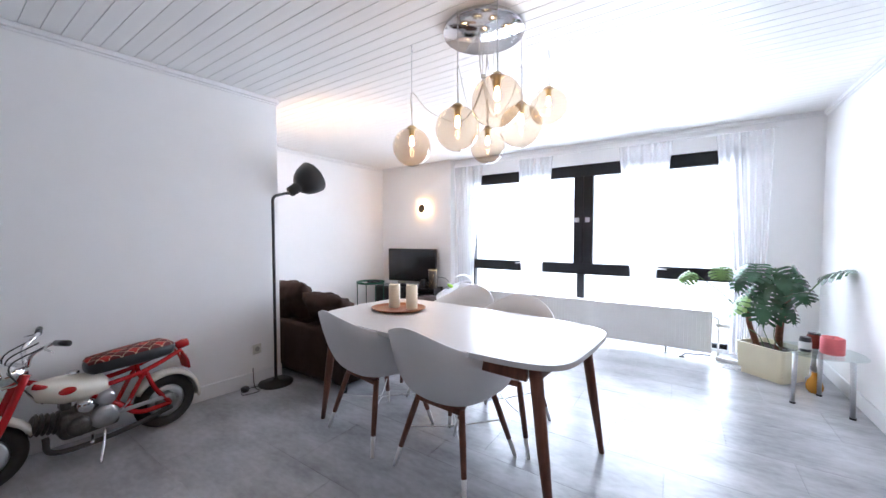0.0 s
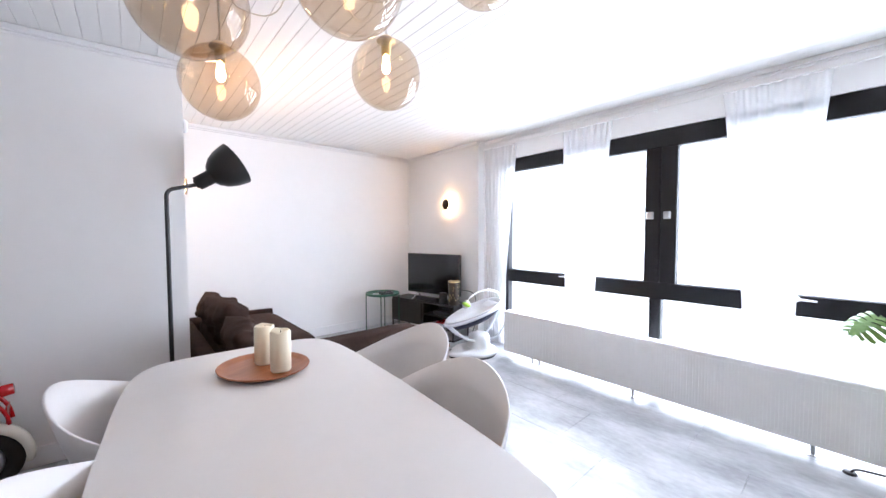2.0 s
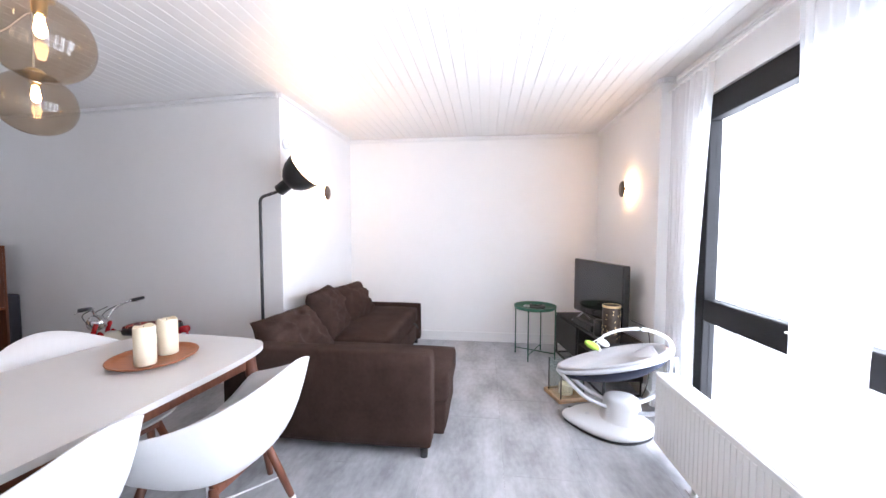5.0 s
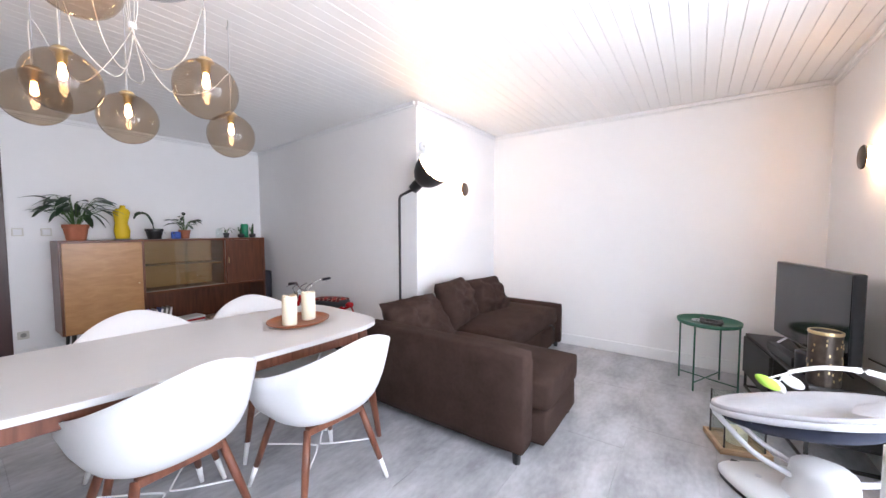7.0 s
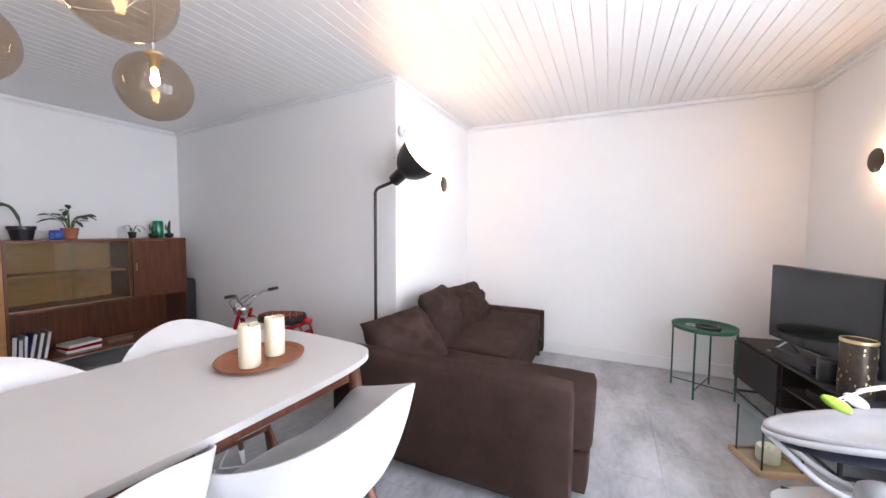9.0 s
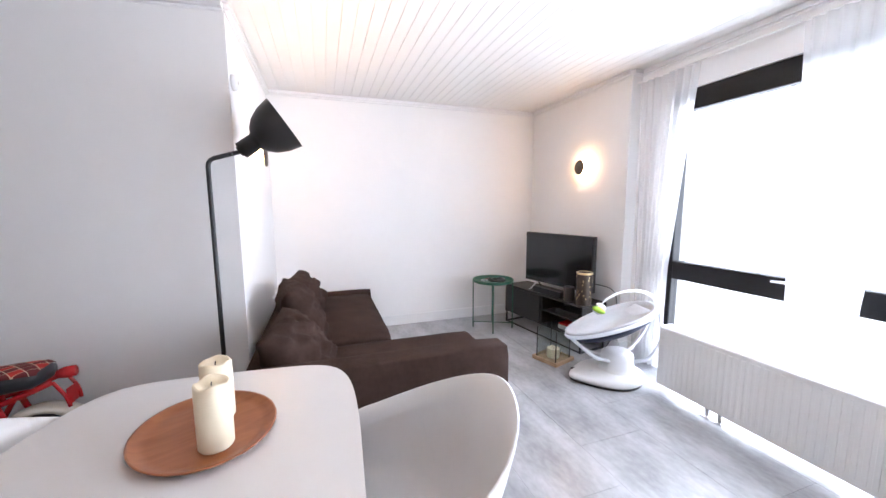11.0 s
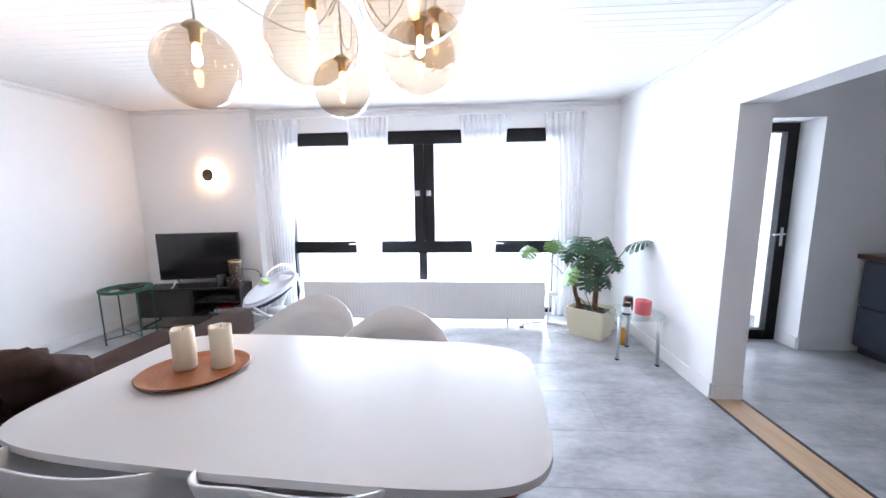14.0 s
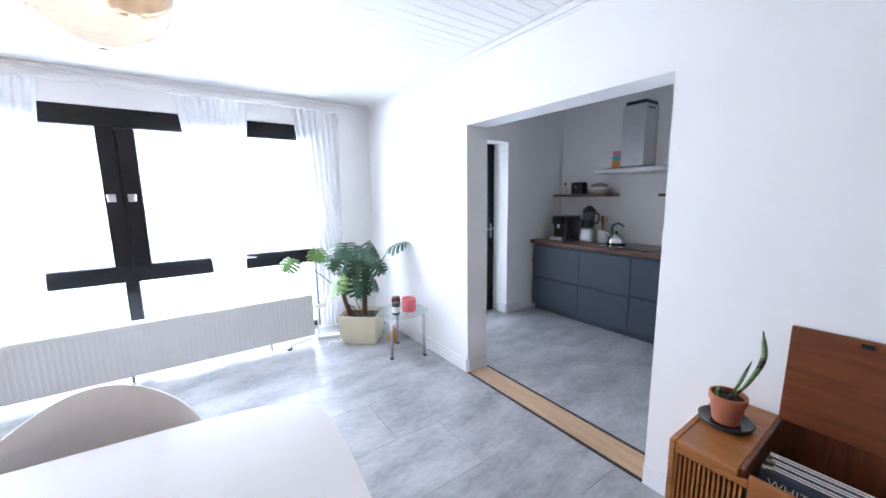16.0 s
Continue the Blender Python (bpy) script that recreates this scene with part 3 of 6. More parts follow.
def make_chair():
    c = thing("dining_chair", pose(0, 0, 0), "white plastic bucket armchair on brown wooden legs", "chair", "chairs round the dining table")
    b = bmesh.new()
    nr, nt = 12, 56
    rows = []
    for i in range(nr + 1):
        r = i / nr
        row = []
        for k in range(nt):
            th = 2 * math.pi * k / nt       # 0 is the front, pi the back
            back = (1 - math.cos(th)) / 2
            sidew = abs(math.sin(th))
            k2 = max(0.0, min(1.0, (back - 0.06) / 0.40))
            arm = k2 * k2 * (3 - 2 * k2)
            rim = 0.452 + 0.175 * arm + 0.225 * back ** 2.8
            ax = 0.305
            ay = 0.25 if math.cos(th) > 0 else 0.315
            sx, sy = math.sin(th), math.cos(th)
            p = 2.6
            q = (abs(sx) ** p + abs(sy) ** p) ** (-1 / p)
            rise = max(0.0, (r - 0.36) / 0.64)
            up = rise ** 2.3
            spread = 1 - (1 - r) ** 1.75
            lean = 0.095 * up * max(0, -sy)
            x = ax * q * sx * spread * (1 - 0.10 * back ** 3 * up)
            y = ay * q * sy * spread - lean
            z = 0.435 - 0.02 * (1 - r * r) + (rim - 0.435) * up
            if r > 0.9 and sidew > 0.4:
                x *= 1 + 0.05 * sidew * (r - 0.9) / 0.1
            row.append(b.verts.new((x, y, z)))
        rows.append(row)
    for r0, r1 in zip(rows[1:], rows[2:]):
        for k in range(nt):
            b.faces.new((r0[k], r0[(k + 1) % nt], r1[(k + 1) % nt], r1[k]))
    mid = b.verts.new((0, 0, 0.415))
    for k in range(nt):
        b.faces.new((mid, rows[1][(k + 1) % nt], rows[1][k]))
    for v in rows[0]:
        b.verts.remove(v)
    bmesh.ops.recalc_face_normals(b, faces=b.faces)
    bmesh.ops.solidify(b, geom=b.faces[:], thickness=0.008)
    part("seat_shell", b, PLASTIC, c, smooth=True)
    b = tube([(-0.14, 0.14, 0.40), (0.14, -0.14, 0.40)], 0.014, 8)
    tube([(0.14, 0.14, 0.40), (-0.14, -0.14, 0.40)], 0.014, 8, b)
    box(-0.15, 0.15, -0.17, -0.14, 0.375, 0.41, 0.004, bm=b)
    box(-0.15, 0.15, 0.14, 0.17, 0.375, 0.41, 0.004, bm=b)
    part("seat_frame", b, WALNUT, c)
    for sx in (-1, 1):
        for sy in (-1, 1):
            top, foot = Vector((sx * 0.15, sy * 0.15, 0.40)), Vector((sx * 0.245, sy * 0.255, 0.0))
            j = foot + (top - foot) * 0.27
            leg = part("leg", tube([top, (top + j) / 2, j], [0.017, 0.018, 0.0145], 10), WALNUT, c, smooth=True)
            part("leg_tip", tube([j, foot], [0.0146, 0.010], 10), WHITE, leg, "white painted leg tip", smooth=True)
    for s in (-1, 1):
        b = tube(curve_pts([(s * 0.185, 0.195, 0.22), (0.03 * s, 0.03, 0.205), (0.03 * s, -0.03, 0.205), (s * 0.185, -0.195, 0.22)], 6), 0.004, 6)
        part("stretcher", b, WHITE, c)
    return c


chair = make_chair()
chair.matrix_world = pose(-1.40, 2.415, 0, 0, 0, 177)
copy_thing(chair, pose(-0.815, 2.18, 0, 0, 0, 184))
copy_thing(chair, pose(-1.52, 1.74, 0, 0, 0, -9))
copy_thing(chair, pose(-0.90, 1.705, 0, 0, 0, -5))

tray = part("candle_tray", lathe([(0.0, 0.0), (0.16, 0.0), (0.185, 0.006), (0.205, 0.017), (0.207, 0.021), (0.2, 0.021), (0.182, 0.011), (0.16, 0.007), (0.0, 0.007)], 48), TRAYW, smooth=True)
tray.matrix_world = pose(-1.575, 1.985, 0.7505, 0, 0, 25) @ Matrix.Diagonal((0.98, 0.85, 1, 1))
tagged(tray, "round orange-brown wooden tray on the dining table", "tray")


def pillar_candle(x, y, z, r, h, material, label, seed=1):
    c = thing("pillar_candle", pose(x, y, z), label, "candle", "candles")
    b = bmesh.new()
    loops = []
    for rr, zz in ((r * 0.9, 0), (r, 0.006), (r * 1.01, h * 0.5), (r, h - 0.006), (r * 0.92, h), (r * 0.8, h - 0.004), (r * 0.55, h - 0.016), (0.006, h - 0.018)):
        loops.append([(rr * math.cos(2 * math.pi * k / 28), rr * math.sin(2 * math.pi * k / 28), zz + (0.008 * noise.noise((math.cos(2 * math.pi * k / 28) * 1.3 + seed, math.sin(2 * math.pi * k / 28) * 1.3, 0)) if zz > h * 0.9 else 0)) for k in range(28)])
    rings(loops, b)
    part("wax", b, material, c, smooth=True)
    part("wick", tube([(0, 0, h - 0.02), (0.002, 0, h - 0.008), (0.006, 0.002, h)], 0.0014, 6), BLACKP, c)
    return c


pillar_candle(-1.632, 2.003, 0.759, 0.042, 0.175, WAX, "ivory pillar candle with an uneven rim on the tray", 2)
pillar_candle(-1.487, 2.03, 0.759, 0.042, 0.178, WAX, "ivory pillar candle with a flat rim on the tray", 5)

# chandelier of six globes
ch = thing("globe_chandelier", pose(-0.84, 1.91, 0), "chandelier of six smoked amber glass globes on thin cables", "chandelier")
part("ceiling_plate", lathe([(0.0, H - 0.001), (0.235, H - 0.001), (0.24, H - 0.01), (0.235, H - 0.028), (0.0, H - 0.03)], 56), CHROME, ch, "round polished metal ceiling plate", smooth=True)
GLOBES = [(-1.295, 1.80, 1.875), (-0.87, 1.67, 1.89), (-0.575, 1.545, 1.935), (-0.61, 1.93, 1.925), (-0.59, 2.35, 2.15), (-0.99, 2.265, 1.935)]
knot = Vector((0.0, 0.0, 2.24))
for gi, (gx, gy, gz) in enumerate(GLOBES):
    x, y, z = gx + 0.84, gy - 1.91, gz - 0.01
    r = 0.122
    prof = [(0.03, r * 0.97)] + [(r * math.sin(a), r * math.cos(a)) for a in [math.pi * k / 24 for k in range(2, 24)]] + [(0.002, -r)]
    globe = part("globe", lathe(prof, 40, at=(x, y, z)), AMBER, ch, smooth=True)
    part("cap", lathe([(0.0, r + 0.012), (0.02, r + 0.012), (0.03, r + 0.002), (0.034, r - 0.006), (0.018, r - 0.010), (0.016, r - 0.05), (0.0, r - 0.052)], 20, at=(x, y, z)), BRASS, globe, "bronze-coloured cap and socket", smooth=True)
    part("bulb", lathe([(0.0, 0.07), (0.010, 0.066), (0.011, 0.05), (0.015, 0.03), (0.013, 0.015), (0.006, 0.006), (0.0, 0.004)], 14, at=(x, y, z)), BULB, globe, "glowing filament bulb", smooth=True)
    lamp("globe_light", "POINT", 1.2, (1.0, 0.68, 0.38), Matrix.Translation((gx, gy, z - 0.03)), 0.02)
    # straight hanger to the ceiling, loose cord to the bundle under the plate
    inside = x * x + y * y < 0.2 ** 2
    part("hanger", tube([(x, y, z + r), (x, y, H - (0.03 if inside else 0.0))], 0.0022, 6), STEEL, ch, "thin steel hanging wire")
    if not inside:
        part("hook", tube([(x, y, H), (x, y, H - 0.035), (x + 0.008, y, H - 0.045), (x + 0.006, y, H - 0.055)], 0.0035, 6), STEEL, ch)
    rnd = random.Random(gi)
    a = Vector((0.03 * math.cos(gi), 0.03 * math.sin(gi), H - 0.03))
    low = Vector((x * 0.35 + 0.05 * rnd.uniform(-1, 1), y * 0.35 + 0.05 * rnd.uniform(-1, 1), 1.97 + 0.08 * rnd.random()))
    up = Vector((x, y, z + r + 0.22))
    part("cord", tube(curve_pts([a, knot + Vector((0.01 * math.cos(gi), 0.01 * math.sin(gi), 0)), low, (x * 0.72, y * 0.72, 2.07), up, (x + 0.005, y, z + r + 0.01)], 8), 0.0021, 6), BEIGE, ch, "pale looping flex")
part("cord_tie", tube([(0, 0, 2.225), (0, 0, 2.25)], 0.016, 10), WHITE, ch)

# ---- sofa corner ----
sofa = thing("corner_sofa", pose(0, 0, 0), "dark brown fabric corner sofa bed with a chaise", "sofa")


def block(name, x0, x1, y0, y1, z0, z1, bev, parent=sofa, material=FABRIC, puff=0.0):
    bm = box(x0, x1, y0, y1, z0, z1)
    bmesh.ops.subdivide_edges(bm, edges=bm.edges[:], cuts=7, use_grid_fill=True)
    cx, cy, cz = (x0 + x1) / 2, (y0 + y1) / 2, (z0 + z1) / 2
    hx, hy, hz = (x1 - x0) / 2, (y1 - y0) / 2, (z1 - z0) / 2
    for v in bm.verts:
        # round the edges by pulling the points on to a rounded box
        q = Vector((v.co.x - cx, v.co.y - cy, v.co.z - cz))
        inner = Vector((max(-hx + bev, min(hx - bev, q.x)), max(-hy + bev, min(hy - bev, q.y)), max(-hz + bev, min(hz - bev, q.z))))
        d = q - inner
        if d.length > bev:
            q = inner + d.normalized() * bev
        if puff:
            q.z += puff * (1 - (q.x / hx) ** 2) * (1 - (q.y / hy) ** 2) * (1 if q.z > 0 else 0)
        q += 0.004 * noise.noise_vector((v.co * 4))
        v.co = Vector((cx, cy, cz)) + q
    return part(name, bm, material, parent, smooth=True)


block("backrest", -2.27, -2.10, 1.90, 3.25, 0.055, 0.635, 0.035)
block("backrest", -4.20, -2.29, 1.875, 2.0, 0.055, 0.50, 0.035)
block("end_panel", -4.345, -4.265, 1.88, 2.78, 0.055, 0.49, 0.018)
block("base", -4.25, -2.9, 2.05, 2.74, 0.05, 0.275, 0.02)
block("seat", -4.255, -2.94, 2.05, 2.76, 0.285, 0.465, 0.035, puff=0.012)
block("base", -2.93, -2.28, 2.05, 3.31, 0.05, 0.245, 0.02)
block("chaise_seat", -2.935, -2.28, 2.05, 3.33, 0.25, 0.44, 0.04, puff=0.014)
for x, y in ((-2.14, 3.20), (-2.14, 1.95), (-4.305, 2.72), (-4.305, 1.95), (-2.88, 3.26)):
    part("foot", lathe([(0.0, 0.06), (0.026, 0.06), (0.022, 0.0), (0.0, 0.0)], 14, at=(x, y, 0)), BLACKP, sofa)
b = tube([(-3.98, 2.755, 0.315), (-3.985, 2.79, 0.31), (-4.0, 2.80, 0.265)], 0.008, 6)
part("pull_strap", b, BLACKP, sofa)
for i, (x, y, z, a, w, th, rx, rz) in enumerate(((-2.54, 2.17, 0.57, 0.62, 0.46, 0.24, 128, -5), (-3.15, 2.14, 0.625, 0.56, 0.46, 0.24, 114, 8), (-3.74, 2.15, 0.605, 0.54, 0.42, 0.24, 119, -8))):
    c = part("sofa_cushion", cushion(a, w, th, 26, 0.055, i * 7.3), FABRIC, smooth=True)
    c.matrix_world = pose(x, y, z, rx, 0, rz)
    tagged(c, "slouched dark brown back cushion on the sofa", "cushion", "sofa cushions")

# floor lamp
fl = thing("floor_lamp", pose(-2.785, 1.735, 0), "black metal floor lamp with a bell shade, lit", "lamp")
part("base", lathe([(0.0, 0.0), (0.14, 0.0), (0.142, 0.012), (0.13, 0.022), (0.03, 0.03), (0.016, 0.05), (0.0, 0.05)], 40), BLACK, fl, smooth=True)
bend = [(0, 0, 0.03), (0, 0, 0.8), (0, 0, 1.58)] + [(0, 0.05 - 0.05 * math.cos(a), 1.60 + 0.05 * math.sin(a)) for a in (0.0, 0.4, 0.8, 1.2)] + [(0, 0.17, 1.688)]
part("pole", tube(bend, 0.0125, 12), BLACK, fl, smooth=True)
axis = Vector((0.02, 0.82, 0.57)).normalized()
hm = Matrix.Translation((0, 0.165, 1.69)) @ axis.to_track_quat("Z", "Y").to_matrix().to_4x4()
b = lathe([(0.0, -0.01), (0.028, -0.008), (0.03, 0.0), (0.046, 0.004), (0.048, 0.09), (0.05, 0.10), (0.075, 0.115), (0.11, 0.155), (0.135, 0.21), (0.148, 0.27), (0.151, 0.29)], 40)
rot(b, hm)
shade = part("shade", b, BLACK, fl, "black bell-shaped shade, white inside", smooth=True)
b = lathe([(0.149, 0.289), (0.146, 0.27), (0.132, 0.212), (0.107, 0.158), (0.072, 0.12), (0.0, 0.112)], 40)
rot(b, hm)
part("lining", b, LAMPIN, shade, "white enamel lining", smooth=True)
b = lathe([(0.0, 0.115), (0.018, 0.12), (0.02, 0.15), (0.034, 0.18), (0.034, 0.20), (0.02, 0.222), (0.0, 0.226)], 16)
rot(b, hm)
part("bulb", b, LED, shade, "glowing warm bulb", smooth=True)
part("thumb_screw", tube([(0.008, 0.12, 1.675), (0.04, 0.12, 1.665)], 0.008, 8), BLACK, fl)
part("flex", tube(curve_pts([(-0.03, -0.10, 0.012), (-0.06, -0.24, 0.01), (0.03, -0.30, 0.012), (0.06, -0.18, 0.012), (-0.05, -0.16, 0.014), (-0.13, -0.13, 0.15), (-0.15, -0.10, 0.29)], 8), 0.0035, 6), BLACKP, fl, "black flex")
b = lathe([(0.0, 0.0), (0.03, 0.0), (0.032, 0.03), (0.02, 0.04), (0, 0.04)], 14, at=(-0.055, -0.24, 0.001))
part("foot_switch", b, BLACKP, fl)
# light of the bulb in the shade
lp = fl.matrix_world @ hm @ Vector((0, 0, 0.245))
lamp("floor_lamp_light", "POINT", 11, (1.0, 0.58, 0.26), Matrix.Translation(lp), 0.045)


def sconce(x, y, z, face):
    """A disc held off the wall, lit from behind. face: +1 looks along +y, -1 along -y."""
    s = thing("wall_lamp", pose(x, y, z, 0, 0, 0 if face > 0 else 180), "round bronze wall lamp glowing warm behind its disc", "lamp", "wall lamps")
    b = lathe([(0.0, 0.0), (0.07, 0.0), (0.072, 0.006), (0.066, 0.012), (0.0, 0.016)], 36)
    part("stem", rot(lathe([(0.0, 0.0), (0.014, 0.0), (0.014, 0.05), (0.0, 0.05)], 14), pose(0, 0.03, 0, -90)), WHITE, s)
    part("disc", rot(b, pose(0, 0.07, 0, -90)), mat("bronze paint", (0.10, 0.075, 0.055), 0.5, 0.3), s, smooth=True)
    b = lathe([(0.0, 0.0), (0.035, 0.0), (0.035, 0.03), (0.0, 0.03)], 24)
    part("wall_plate", rot(b, pose(0, 0.001, 0, -90)), WHITE, s)
    b = lathe([(0.036, 0.03), (0.055, 0.03), (0.055, 0.045), (0.036, 0.045)], 28)
    part("light_ring", rot(b, pose(0, 0.001, 0, -90)), LED, s, "warm light ring")


sconce(-3.50, YW, 1.752, -1)
sconce(-3.63, YA, 1.762, 1)
sd = thing("smoke_detector", pose(-2.975, YA, 2.11), "small white round alarm on the wall", "alarm")
part("housing", rot(lathe([(0.0, 0.0), (0.045, 0.0), (0.046, 0.02), (0.036, 0.032), (0.0, 0.034)], 28), pose(0, 0, 0, -90)), PLASTIC, sd, smooth=True)
part("button", rot(lathe([(0.0, 0.0), (0.012, 0.0), (0.011, 0.004), (0.0, 0.005)], 16), pose(0, 0.034, 0, -90)), BEIGE, sd)

# television and its stand, turned into the corner
TVR = 9.0
stand = thing("tv_stand", pose(-3.651, 4.605, 0, 0, 0, TVR), "black low television stand with open shelves", "tv stand")
W, D = 0.56, 0.165
for z0, z1 in ((0.13, 0.145), (0.435, 0.455)):
    part("board", box(-W, W, -D, D, z0, z1, 0.003), TVSTAND, stand)
for x in (-W, -0.005 + 0.03, W - 0.015):
    part("side_panel", box(x, x + 0.015, -D + 0.005, D, 0.145, 0.435, 0.002), TVSTAND, stand)
part("back_panel", box(-W, W, D - 0.008, D + 0.001, 0.13, 0.45), TVSTAND, stand)
part("door", box(-W + 0.004, 0.02, -D - 0.012, -D + 0.004, 0.135, 0.43, 0.003), TVSTAND, stand, "plain black door")
part("shelf", box(0.04, W - 0.015, -D + 0.01, D - 0.01, 0.28, 0.292, 0.002), TVSTAND, stand)
for x in (-W + 0.01, W - 0.01):
    b = box(x - 0.008, x + 0.008, -D, -D + 0.016, 0, 0.13)
    box(x - 0.008, x + 0.008, D - 0.016, D, 0, 0.13, bm=b)
    box(x - 0.008, x + 0.008, -D, D, 0, 0.016, bm=b)
    part("leg_frame", b, BLACK, stand)
b = box(-W, W, -D, -D + 0.014, 0.002, 0.014)
part("leg_rail", b, BLACK, stand)
tv = thing("television", pose(-3.58, 4.62, 0.455, 0, 0, 13), "black flat television on a low stand, switched off", "television")
part("bezel", box(-0.435, 0.435, -0.02, 0.035, 0.085, 0.625, 0.006), BLACKP, tv)
part("screen", box(-0.425, 0.425, -0.0235, -0.0195, 0.10, 0.617, 0.001), SCREEN, tv, "dark glossy screen")
part("back_box", box(-0.28, 0.28, 0.034, 0.075, 0.10, 0.42, 0.015, 2), BLACKP, tv)
for s in (-1, 1):
    part("foot", tube([(s * 0.26, 0.0, 0.09), (s * 0.28, -0.09, 0.006), (s * 0.285, -0.11, 0.006)], 0.007, 8), SILVER, tv)
    part("foot", tube([(s * 0.26, 0.0, 0.09), (s * 0.28, 0.08, 0.006)], 0.007, 8), BLACKP, tv)
sb = part("soundbar", box(-0.19, 0.19, -0.03, 0.03, 0, 0.06, 0.008, 2), BLACKP)
sb.matrix_world = pose(-3.56, 4.50, 0.456, 0, 0, 11)
tagged(sb, "small black soundbar before the television", "speaker")
ls = thing("lantern_lamp", pose(-3.14, 4.60, 0.456), "dark bronze perforated cylinder lantern on the stand", "lantern")
part("cylinder", lathe([(0.0, 0), (0.068, 0), (0.07, 0.01), (0.07, 0.295), (0.066, 0.30), (0.064, 0.295), (0.064, 0.02), (0, 0.018)], 36), COPPER, ls, smooth=True)
part("rim", lathe([(0.0705, 0.285), (0.073, 0.29), (0.073, 0.302), (0.066, 0.304), (0.0655, 0.296)], 36), BRASS, ls, smooth=True)
rnd = random.Random(4)
for i in range(60):
    a, z = rnd.uniform(0, 6.28), rnd.uniform(0.03, 0.27)
    part("pierced_slot", rot(box(-0.003, 0.003, 0.069, 0.0715, -0.007, 0.007), pose(0, 0, z, 0, 0, math.degrees(a))), BRASS, ls)
sp = thing("speaker", pose(-3.30, 4.56, 0.456), "small black cylinder loudspeaker on the stand", "speaker")
part("housing", lathe([(0.0, 0), (0.05, 0), (0.052, 0.006), (0.052, 0.128), (0.046, 0.135), (0.0, 0.136)], 32), BLACKP, sp, smooth=True)
part("top_ring", lathe([(0.053, 0.118), (0.054, 0.121), (0.053, 0.124), (0.0515, 0.121)], 32), COPPER, sp)
for i, (x, z, w, h, m, nm, lb) in enumerate(((-3.33, 0.293, 0.30, 0.05, BLACKP, "media_box", "black media player box on the shelf"), (-3.30, 0.146, 0.26, 0.04, SILVER, "game_case", "stack of thin cases on the lower shelf"), (-3.32, 0.187, 0.22, 0.02, RED, "game_case", "red thin case on a stack"))):
    o = part(nm, box(-w / 2, w / 2, -0.10, 0.10, 0, h, 0.003), m)
    o.matrix_world = pose(x, 4.65, z, 0, 0, TVR + 3 * i)
    tagged(o, lb, "box")
o = part("tv_cable", tube(curve_pts([(-3.2, 4.78, 0.62), (-3.05, 4.83, 0.6), (-2.99, 4.84, 0.5), (-3.0, 4.84, 0.2), (-3.1, 4.84, 0.01)], 8), 0.004, 6), BLACKP)
tagged(o, "black cable hanging behind the television", "cable")

# green tray table
gt = thing("tray_table", pose(-4.02, 4.10, 0, 0, 0, 20), "dark green round metal tray table", "side table")
part("tray", lathe([(0.0, 0.53), (0.215, 0.53), (0.222, 0.535), (0.226, 0.562), (0.222, 0.562), (0.217, 0.538), (0.0, 0.534)], 48), GREEN, gt, smooth=True)
for k in range(4):
    a = math.pi / 2 * k + math.pi / 4
    x, y = 0.22 * math.cos(a), 0.22 * math.sin(a)
    part("leg", tube([(x, y, 0), (x, y, 0.555)], 0.007, 8), GREEN, gt)
for k in range(2):
    a = math.pi / 2 * k + math.pi / 4
    x, y = 0.22 * math.cos(a), 0.22 * math.sin(a)
    part("cross_bar", tube([(x, y, 0.06 + 0.009 * k), (-x, -y, 0.06 + 0.009 * k)], 0.005, 8), GREEN, gt)
rnd = random.Random(9)
b = tube(curve_pts([(0.09 * math.cos(t) + rnd.uniform(-0.02, 0.02), 0.05 * math.sin(t) + rnd.uniform(-0.02, 0.02), 0.008 + rnd.uniform(0, 0.035)) for t in [k * 0.9 for k in range(20)]], 5), 0.011, 6)
o = part("headphones_cable", b, BLACKP)
o.matrix_world = pose(-3.98, 4.12, 0.535, 0, 0, 40)
tagged(o, "tangle of black cable and headset on the tray", "cable")
o = part("bracelet", tube([(0.035 * math.cos(k * 0.5), 0.035 * math.sin(k * 0.5), 0.006) for k in range(13)], 0.006, 8), SILVER)
o.matrix_world = pose(-4.07, 4.02, 0.535)
tagged(o, "small pale bead ring on the tray", "trinket")
o = part("lighter", box(-0.035, 0.035, -0.01, 0.01, 0, 0.012, 0.003), RED)
o.matrix_world = pose(-4.09, 4.08, 0.535, 0, 0, 30)
tagged(o, "small red lighter on the tray", "lighter")

# glass lantern with a wooden base
la = thing("glass_lantern", pose(-3.07, 4.23, 0, 0, 0, 18), "square glass lantern on a light wooden base", "lantern")
b = box(-0.13, 0.13, -0.13, 0.13, 0.0, 0.022, 0.004)
for s in (-1, 1):
    box(-0.13, 0.13, s * 0.121 - 0.009, s * 0.121 + 0.009, 0.022, 0.034, 0.003, bm=b)
    box(s * 0.121 - 0.009, s * 0.121 + 0.009, -0.112, 0.112, 0.022, 0.034, 0.003, bm=b)
part("wooden_base", b, OAK, la)
for s in (-1, 1):
    part("pane", box(-0.1, 0.1, s * 0.1 - 0.002, s * 0.1 + 0.002, 0.024, 0.30), CLEAR, la)
    part("pane", box(s * 0.1 - 0.002, s * 0.1 + 0.002, -0.098, 0.098, 0.024, 0.30), CLEAR, la)
    for t in (-1, 1):
        part("corner_post", box(s * 0.1 - 0.003, s * 0.1 + 0.003, t * 0.1 - 0.003, t * 0.1 + 0.003, 0.024, 0.302), BLACK, la)
